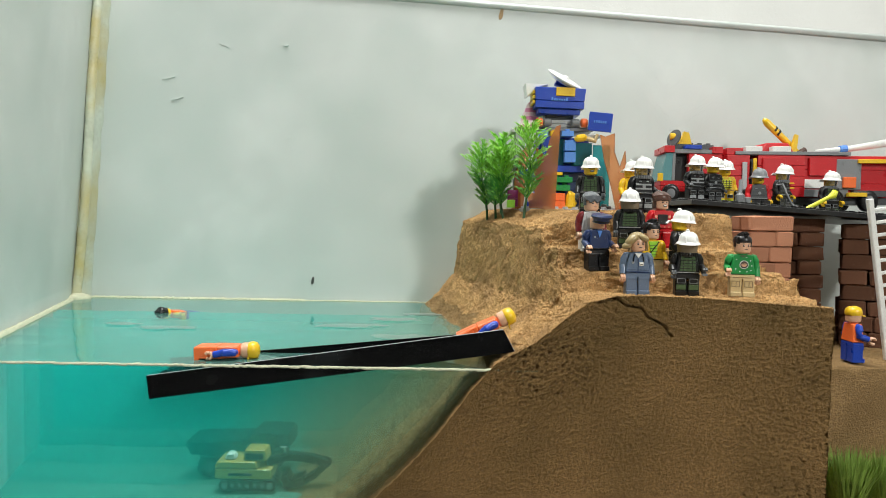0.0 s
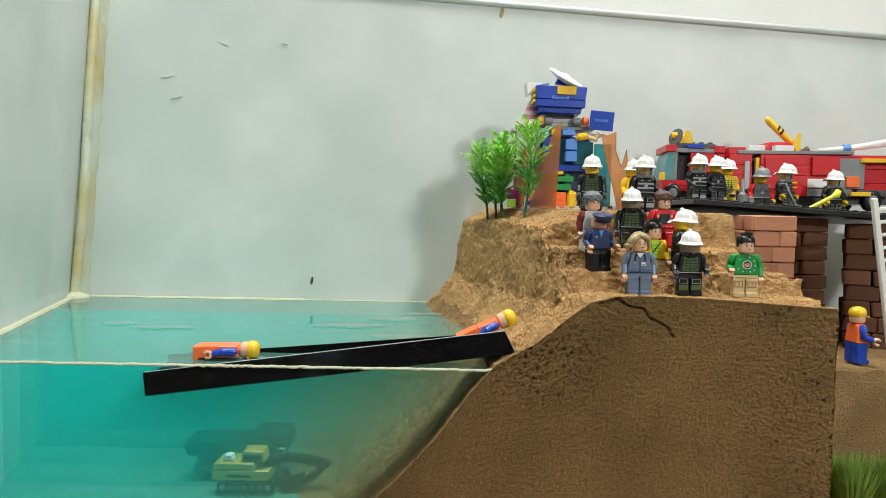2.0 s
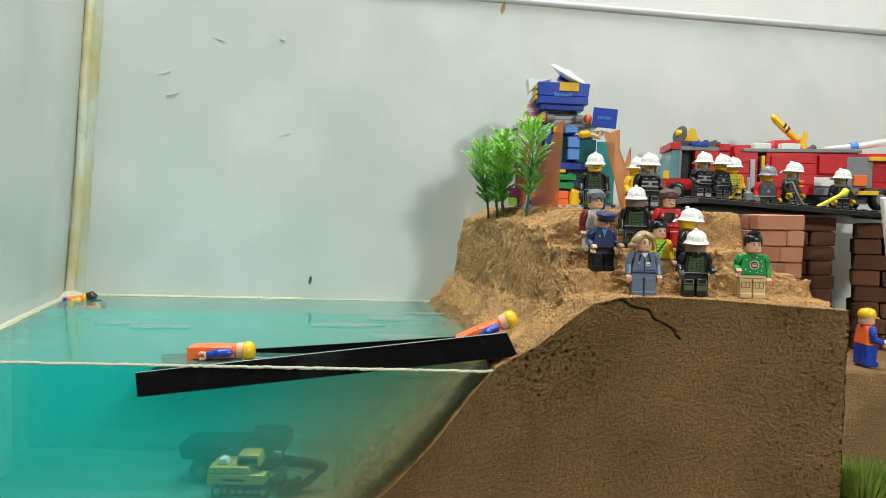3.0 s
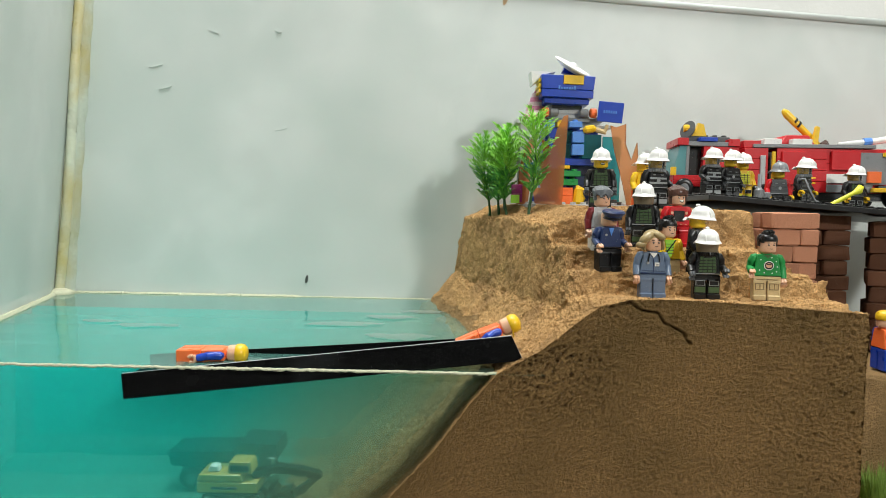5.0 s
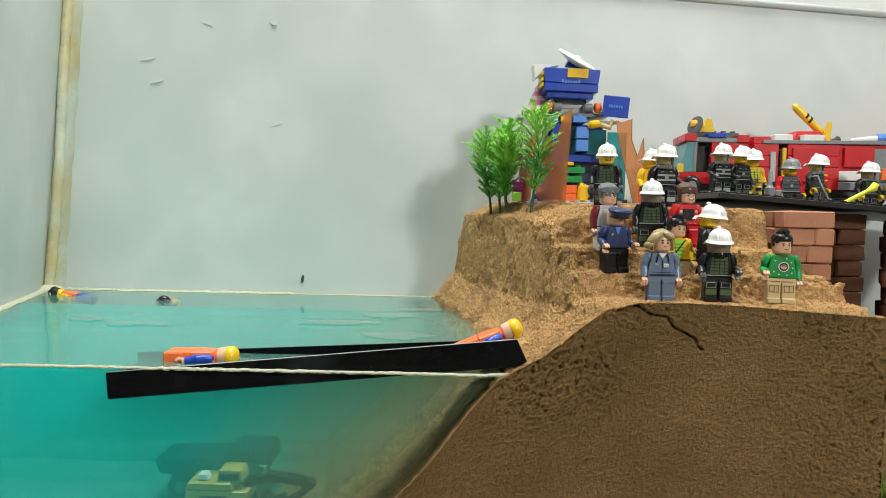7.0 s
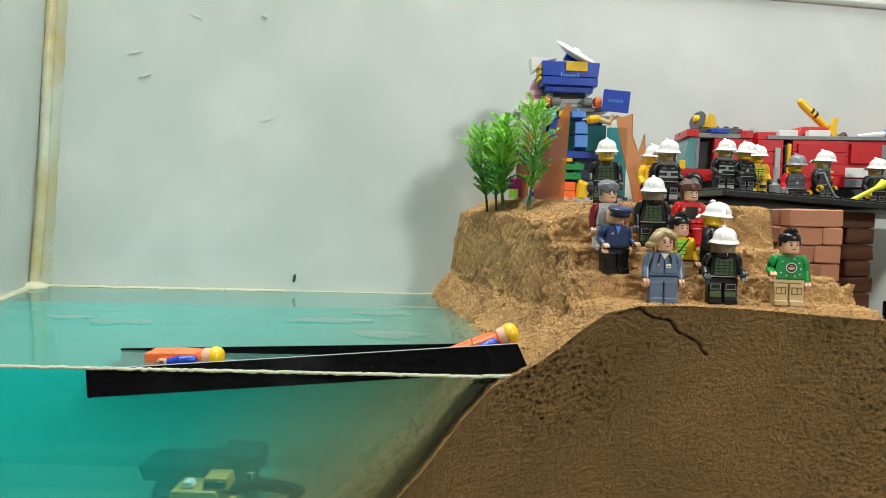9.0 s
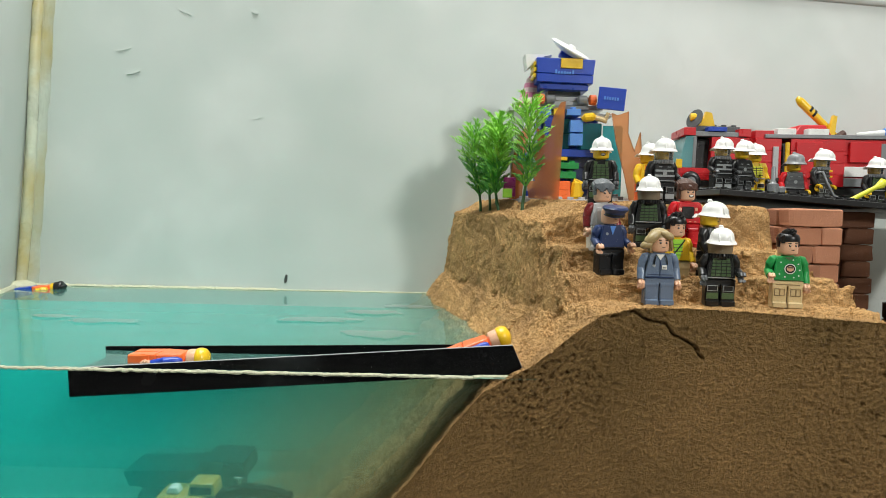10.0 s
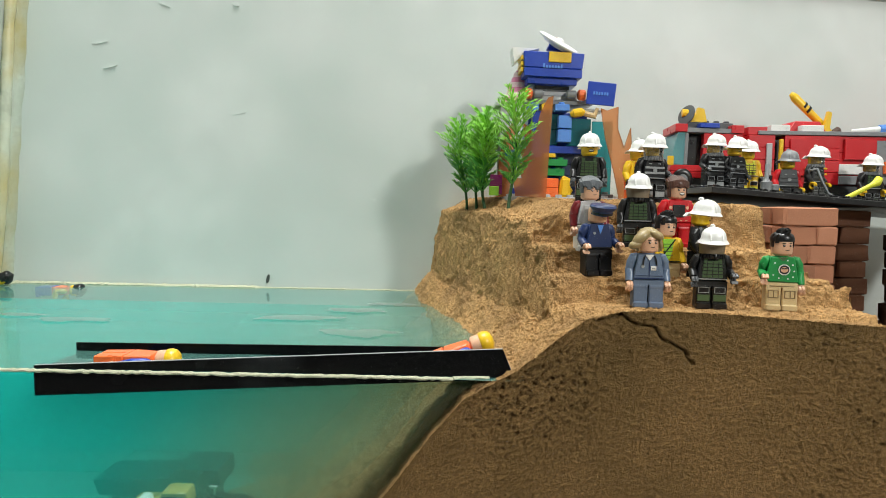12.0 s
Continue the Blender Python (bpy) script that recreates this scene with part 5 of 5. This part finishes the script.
tp(big, "door_gap", "black", [(0.022, 0.030, 0.004, 0.048, 0.012, 0.0440)])
tp(big, "door_edge", "lightgrey", [(0.0145, 0.0190, -0.0020, 0.0, 0.016, 0.0410)])
tp(big, "stripe", "white", [(0.076, 0.100, -0.0006, 0.002, 0.0195, 0.0270)])
tp(big, "stripe", "grey", [(0.076, 0.118, -0.0010, 0.002, 0.0122, 0.0185)])
tp(big, "locker", "grey", [(0.106, 0.130, -0.0012, 0.002, 0.0185, 0.0440)], "grey locker")
tp(big, "bar", "yellow", [(0.0245, 0.0275, -0.0035, -0.001, 0.016, 0.0440)], "yellow upright grab bar")
tp(big, "bar", "yellow", [(0.046, 0.064, -0.0050, -0.003, 0.0185, 0.0200), (0.046, 0.064, -0.0050, -0.003, 0.0225, 0.0240)])
tp(big, "bar", "yellow", [(0.116, 0.134, -0.0060, -0.001, 0.0125, 0.0160)])
tp(big, "bar", "yellow", [(0.126, 0.160, -0.0040, 0.002, 0.0405, 0.0440)])
tp(big, "fitting", "orange", [(0.112, 0.124, -0.0040, -0.001, 0.0200, 0.0290)])
tp(big, "roof_trim", "grey", [(0.008, 0.120, -0.0005, 0.0515, 0.0472, 0.0502)], stud=False)
tp(big, "roof_panel", "white", [(0.018, 0.034, 0.0, 0.012, 0.0490, 0.0545)], "white roof panel")
tp(big, "roof_panel", "white", [(0.044, 0.062, 0.0, 0.012, 0.0490, 0.0545)], "white roof panel")
tp(big, "roof_panel", "red", [(0.0, 0.016, 0.002, 0.050, 0.0472, 0.0530)])
bm = bmesh.new()
block(bm, 0.036, 0.068, 0.008, 0.044, 0.0504, 0.0580, c=0.0006, tx=0.005)
part("turret", bm, PLASTICS["red"], big, "red turret")
bm = bmesh.new()
tube(bm, [(0.079, 0.020, 0.0500), (0.074, 0.020, 0.0540), (0.046, 0.020, 0.0765), (0.0445, 0.020, 0.0778), (0.0425, 0.020, 0.0795)], [0.0020, 0.0028, 0.0034, 0.0028, 0.0018], seg=14)
boom = part("boom", bm, PLASTICS["yellow"], big, "raised yellow boom", True)
bm = bmesh.new()
for k in (0.0535, 0.0570):
    tube(bm, [(k, 0.020, 0.0765 - (k - 0.046) * 0.804 + 0.0006), (k + 0.0015, 0.020, 0.0765 - (k - 0.0445) * 0.804 + 0.0006)], [0.0035, 0.0035], seg=14)
part("boom_band", bm, M_BLACKPL, boom, "black bands")
bm = bmesh.new()
plate_shape(bm, [(0.0, 0), (0.006, 0), (0.0075, 0.014), (0.0045, 0.015), (0.002, 0.006)], 0.004, m=pose(0.067, 0.012, 0.0510))
part("boom_lever", bm, PLASTICS["yellow"], boom)
bm = bmesh.new()
block(bm, 0.062, 0.080, 0.014, 0.026, 0.0480, 0.0520, c=0.0008)
lathe(bm, [(0.002, 0), (0.0032, 0.001), (0.0032, 0.006), (0.002, 0.007)], 0, pose(0.080, 0.020, 0.0500, 0, 60, 0), 10)
part("boom_foot", bm, PLASTICS["brownhair"], big, "dark brown hinge")
bm = bmesh.new()
tube(bm, [(0.092, 0.012, 0.0515), (0.125, 0.012, 0.0540), (0.168, 0.012, 0.0600)], [0.0016, 0.0026, 0.0036], seg=10)
nz = part("nozzle_pipe", bm, PLASTICS["white"], big, "long white pipe", True)
bm = bmesh.new()
tube(bm, [(0.115, 0.012, 0.0532), (0.122, 0.012, 0.0538)], [0.0034, 0.0034], seg=10)
part("pipe_collar", bm, PLASTICS["midblue"], nz, "blue collar")
for x in (0.018, 0.105, 0.138):
    wheel(big, x, 0.001, 0.0092, 0.009)
    wheel(big, x, 0.050, 0.0092, 0.009)
tp(big, "wheel_arch", "darkgrey", [(0.122, 0.154, -0.003, 0.002, 0.0125, 0.0180)])


# ---- loose tools on the plate ----
def tool(name, pts, radii, color, label, cat):
    bm = bmesh.new()
    tube(bm, pts, radii, seg=8)
    tagged(finish(name, bm, PLASTICS[color], smooth=True), label, cat)


tool("fire_axe", [(0.322, 0.195, 0.1000), (0.324, 0.195, 0.1018), (0.345, 0.196, 0.1130), (0.349, 0.196, 0.1150), (0.351, 0.196, 0.1190)], [0.0012, 0.0020, 0.0018, 0.0034, 0.0026], "neon", "neon yellow toy pole leaning on the black plate", "tool")
tool("fire_hose", [(0.298, 0.196, 0.1230), (0.302, 0.194, 0.1240), (0.305, 0.193, 0.1160), (0.310, 0.192, 0.1060), (0.318, 0.192, 0.1015), (0.324, 0.192, 0.1005)], [0.0011] * 6, "grey", "grey rubber toy hose curling down to the plate", "hose")
bm = bmesh.new()
lathe(bm, [(0.003, 0), (0.0042, 0.001), (0.0042, 0.009), (0.0025, 0.010), (0.0016, 0.012), (0.0016, 0.022), (0.001, 0.023)], 0, ID, 12)
ob = finish("air_tank", bm, PLASTICS["grey"])
ob.matrix_world = pose(0.2655, 0.197, on_plate(0.2655, 0)[2] + 0.002)
tagged(ob, "grey toy air cylinder standing on the plate", "tool")
bm = bmesh.new()
lathe(bm, [(0.003, 0), (0.0040, 0.001), (0.0040, 0.007), (0.0025, 0.008)], 0, ID, 12)
ob = finish("air_tank", bm, PLASTICS["grey"])
ob.matrix_world = pose(0.2725, 0.199, on_plate(0.2725, 0)[2] + 0.002)
tagged(ob, "short grey toy cylinder standing on the plate", "tool")

# ---- sunken digger and dump truck ----
digger = thing("toy_digger", pose(-0.1480, 0.098, -0.1190, 0, 0, 0) @ Matrix.Scale(0.64, 4), "yellow toy excavator with black arm sunk in cloudy water", "toy vehicle")


def dp(owner, name, mat, boxes, label="", tx=0.0):
    bm = bmesh.new()
    for b in boxes:
        block(bm, *b, c=0.0012, tx=tx)
    return part(name, bm, mat, owner, label)


dp(digger, "body", PLASTICS["digger"], [(-0.034, 0.032, -0.018, 0.018, 0.014, 0.0265)])
dp(digger, "engine_hood", PLASTICS["digger"], [(-0.034, 0.016, -0.018, 0.018, 0.0268, 0.0350)], tx=0.002)
dp(digger, "vent", M_BLACKPL, [(-0.018, 0.010, -0.0190, -0.0178, 0.0185, 0.0215)])
dp(digger, "cab", PLASTICS["digger"], [(-0.002, 0.026, -0.014, 0.010, 0.0345, 0.0480)], tx=0.002)
dp(digger, "cab_window", M_BLACKPL, [(0.001, 0.022, -0.0150, -0.0138, 0.0365, 0.0440)])
dp(digger, "roof_lamp", PLASTICS["white"], [(-0.024, -0.011, -0.012, 0.0, 0.0352, 0.0425)], "white box", tx=0.002)
bm = bmesh.new()
for y in (-0.019, 0.008):
    prism(bm, [(-0.028, 0, 0.003), (-0.026, 0, 0.0005), (0.034, 0, 0.0005), (0.037, 0, 0.003), (0.037, 0, 0.010), (0.034, 0, 0.0135), (-0.026, 0, 0.0135), (-0.028, 0, 0.010)], [pose(0, y, 0), pose(0, y + 0.011, 0)])
tr = part("track", bm, M_BLACKPL, digger, "black crawler tracks")
bm = bmesh.new()
for i in range(7):
    lathe(bm, [(0.002, -0.0004), (0.0038 if i in (0, 6) else 0.0022, 0.0), (0.0038 if i in (0, 6) else 0.0022, 0.001), (0.001, 0.0012)], 0, pose(-0.022 + 0.0088 * i, -0.019, 0.007, 90), 12)
part("track_wheel", bm, PLASTICS["grey"], tr, "grey track wheels")


def arm_piece(name, pts, w, y0, y1):
    bm = bmesh.new()
    pts = [Vector((p[0], 0, p[1])) for p in pts]
    for a, b in zip(pts, pts[1:]):
        d = (b - a).normalized()
        n = Vector((-d.z, 0, d.x)) * w
        prism(bm, [a - n - d * w * 0.5, b - n * 0.75 + d * w * 0.5, b + n * 0.75 + d * w * 0.5, a + n - d * w * 0.5], [pose(0, y0, 0), pose(0, y1, 0)])
    return part(name, bm, M_BLACKPL, digger)


arm_piece("boom", [(0.026, 0.030), (0.050, 0.0370), (0.072, 0.0350), (0.096, 0.0300)], 0.0045, -0.006, 0.006)
arm_piece("stick", [(0.096, 0.0310), (0.080, 0.0150), (0.062, 0.004)], 0.0042, -0.005, 0.005)
arm_piece("bucket", [(0.066, 0.010), (0.050, 0.004), (0.046, 0.014)], 0.0055, -0.011, 0.011)
dump = thing("toy_dump_truck", pose(-0.1660, 0.130, -0.1205, 0, 0, 0) @ Matrix.Scale(0.80, 4), "dark toy dump truck barely visible in cloudy water", "toy vehicle")
bm = bmesh.new()
prism(bm, [(-0.040, 0, 0.024), (0.020, 0, 0.020), (0.026, 0, 0.030), (0.058, 0, 0.032), (0.056, 0, 0.045), (0.022, 0, 0.046), (0.016, 0, 0.038), (-0.044, 0, 0.036)], [pose(0, -0.020, 0), pose(0, 0.022, 0)])
part("bed", bm, M_BLACKPL, dump, "black dump bed")
dp(dump, "cab", PLASTICS["darkgrey"], [(0.022, 0.050, -0.016, 0.016, 0.012, 0.031)])
dp(dump, "frame", PLASTICS["darkgrey"], [(-0.034, 0.046, -0.010, 0.010, 0.008, 0.020)])
dp(dump, "mirror", PLASTICS["white"], [(0.053, 0.0545, -0.022, -0.020, 0.018, 0.032), (0.049, 0.056, -0.022, -0.020, 0.0318, 0.0335)])
for x in (-0.022, 0.034):
    for y in (-0.015, 0.015):
        wheel(dump, x, y, 0.0115, 0.0115)

# ---- floating channel with two toy workers, and drifting figures ----
channel = thing("black_channel", ID, "glossy black plastic channel floating half sunk against the sand", "plastic channel")
LEN = 0.2300
bm = bmesh.new()
prism(bm, [(0, 0, 0), (LEN, 0, 0), (LEN - 0.0052, 0, 0.0146), (0.0004, 0, 0.0146)], [pose(0, 0, 0), pose(0, 0.0014, 0)])
flange = part("front_flange", bm, M_CHANNEL, channel)
# thin grey strip that paints in the gloss highlight along the flange's edge
bm = bmesh.new()
tube(bm, [(0.001, 0.0006, 0.0147), (0.11, 0.0006, 0.0147), (LEN - 0.0054, 0.0006, 0.0147), (LEN - 0.0002, 0.0006, 0.0004)], [0.00035] * 4, seg=6)
part("edge_highlight", bm, PLASTICS["lightgrey"], flange, "pale edge with the gloss highlight painted in")
bm = bmesh.new()
prism(bm, [(0.0, 0, 0), (LEN - 0.010, 0, 0), (LEN - 0.018, 0, 0.0078), (0.0004, 0, 0.0178)], [pose(0, 0.0390, 0), pose(0, 0.0404, 0)])
part("back_flange", bm, M_CHANNEL, channel)
bm = bmesh.new()
block(bm, 0, LEN - 0.004, 0.0014, 0.0390, 0.0, 0.0014, c=0.0002)
part("floor", bm, M_CHANNEL, channel)
bm = bmesh.new()
block(bm, 0.0, 0.0014, 0.0014, 0.0390, 0.0014, 0.0120, c=0.0002)
part("end_plate", bm, M_CHANNEL, channel)


def lying(x, y, z, deg):
    """A figure lying face down with its head towards +x, raised by deg."""
    a = math.radians(deg)
    m = Matrix(((0, -math.sin(a), math.cos(a), x), (1, 0, 0, y), (0, math.cos(a), math.sin(a), z), (0, 0, 0, 1)))
    return m


WORK = dict(legs="orange", torso="orange", arms="blue", grips="skin", head="skin", hat="yellow", style="cap", vest=False, trim2="orange")
crawler = figure("toy_worker", None, 0, "toy worker in orange with yellow cap lying over the channel's edge", **WORK, pose_arms=(20, 20), m=ID, group="toy workers in the channel")
sleeper = figure("toy_worker", None, 0, "toy worker in orange with yellow cap lying in the flooded channel", **WORK, pose_arms=(10, 10), m=ID, group="toy workers in the channel")
SWIM = dict(legs="blue", torso="orange", arms="yellow", grips="yellow", head="yellow", hat="black", style="hair", vest=False, trim2="orange")
swimmer = figure("toy_swimmer", None, 0, "toy figure with black hair and orange top drifting in water", **SWIM, pose_arms=(80, 80), m=ID, group="drifting toy figures")
drifter = figure("toy_swimmer", None, 0, "toy figure with black hair and yellow face drifting in water", **SWIM, pose_arms=(60, 80), m=ID, group="drifting toy figures")


def motions():
    rows = [(0, -0.1842, -0.0279, 8.38), (0.5, -0.1842, -0.0270, 8.12), (1, -0.1844, -0.0264, 7.92), (1.5, -0.1845, -0.0258, 7.75), (2, -0.1842, -0.0254, 7.60), (2.5, -0.1841, -0.0249, 7.49), (3, -0.1837, -0.0243, 7.34), (5, -0.1826, -0.0216, 6.77), (5.5, -0.1822, -0.0208, 6.62), (6, -0.1818, -0.0198, 6.43), (6.5, -0.1813, -0.0187, 6.21), (7, -0.1810, -0.0176, 5.93), (9, -0.1790, -0.0130, 4.78), (9.5, -0.1786, -0.0116, 4.52), (10, -0.1776, -0.0100, 4.25), (10.5, -0.1766, -0.0083, 3.92), (11, -0.1758, -0.0073, 3.68), (11.5, -0.1752, -0.0065, 3.45), (12, -0.1743, -0.0052, 3.17)]
    # the water rises slowly along the pane
    level = [(0, -0.0053), (1.5, -0.0052), (2.5, -0.0042), (3, -0.0038), (5.5, -0.0010), (6.5, 0.0005), (7, 0.0011), (9.5, 0.0046), (10.5, 0.0064), (12, 0.0081)]
    walk(water, [(t, pose(0, 0, z)) for t, z in level])
    base = [(t, pose(x, 0.006, z, 0, -a, 0)) for t, x, z, a in rows]
    walk(channel, base)
    walk(crawler, [(t, pose(0.0085, 0.026, 0.0092 - 0.00012 * t, 0, -(26 - 0.35 * t), 0) @ lying(0, 0, 0, 0)) for t, m in base])
    walk(sleeper, [(t, pose(-0.1612 + 0.0007 * t, 0.026, max(-0.0012 + 0.00046 * t, -0.0055 + 0.00112 * t), 0, -(1.8 - 0.05 * t), 0) @ lying(0, 0, 0.0, 0)) for t, m in base])

    # seconds, place, heading of the head (degrees from +x), pitch of the body
    def drift(rows):
        out = []
        for t, x, y, z, head, pitch in rows:
            z += float(np.interp(t, [r[0] for r in level], [r[1] for r in level]))
            out.append((t, pose(x, y, z, 0, 0, head) @ lying(-0.036, 0, -0.0060, pitch)))
        return out
    walk(swimmer, drift([(0, -0.264, 0.222, 0.000, 230, 8), (0.2, -0.295, 0.246, 0.000, 205, 6), (0.4, -0.310, 0.256, 0.000, 195, 4), (0.7, -0.335, 0.285, 0.000, 185, 4), (1.0, -0.357, 0.305, 0.001, 180, 3),
                         (1.5, -0.372, 0.305, 0.002, 185, 0), (2.0, -0.360, 0.300, -0.020, 120, -20), (2.6, -0.350, 0.302, -0.012, 60, -10), (3.0, -0.362, 0.300, 0.002, 20, 8), (3.2, -0.369, 0.304, 0.003, 10, 10),
                         (4.0, -0.375, 0.300, -0.015, 30, 0), (4.8, -0.380, 0.302, 0.001, 40, 10), (5.0, -0.372, 0.302, -0.012, 20, 0), (5.4, -0.341, 0.304, 0.004, -20, 10), (5.7, -0.317, 0.303, 0.001, 0, 3),
                         (6.0, -0.293, 0.300, 0.000, -2, 3), (6.3, -0.264, 0.290, 0.000, -8, 3), (6.6, -0.246, 0.275, 0.000, -20, 4), (6.9, -0.252, 0.270, 0.000, -60, 6), (7.2, -0.273, 0.268, 0.000, -120, 6),
                         (7.8, -0.320, 0.285, 0.000, -180, 4), (8.4, -0.366, 0.302, 0.000, -190, 0), (8.8, -0.372, 0.302, -0.016, -200, -8), (9.6, -0.372, 0.302, -0.014, -280, -6), (10.0, -0.349, 0.304, 0.003, -350, 6),
                         (10.4, -0.325, 0.306, 0.002, -360, 2), (10.8, -0.314, 0.306, 0.002, -360, 2), (11.2, -0.310, 0.306, 0.002, -360, 1), (11.6, -0.308, 0.306, 0.002, -360, 2), (12, -0.309, 0.306, 0.002, -360, 1)]))
    walk(drifter, drift([(0, -0.345, 0.270, -0.045, 20, 0), (2.2, -0.345, 0.280, -0.040, 40, 0), (2.8, -0.348, 0.285, -0.014, 60, 4), (3.2, -0.350, 0.292, 0.000, 90, 8), (4.2, -0.355, 0.285, -0.018, 120, 0),
                         (5.3, -0.355, 0.285, -0.012, 150, 5), (5.7, -0.362, 0.284, 0.000, 170, 8), (6.1, -0.358, 0.285, -0.012, 190, 5), (6.6, -0.360, 0.287, -0.010, 200, 5), (6.9, -0.372, 0.290, 0.003, 190, 12), (7.3, -0.372, 0.290, -0.012, 180, 0),
                         (9.0, -0.372, 0.295, -0.014, 120, 0), (10.4, -0.374, 0.298, -0.010, 60, 5), (10.8, -0.376, 0.300, 0.001, 30, 8), (11.5, -0.376, 0.302, 0.000, 20, 10), (12, -0.372, 0.303, 0.004, 15, 15)]))


motions()
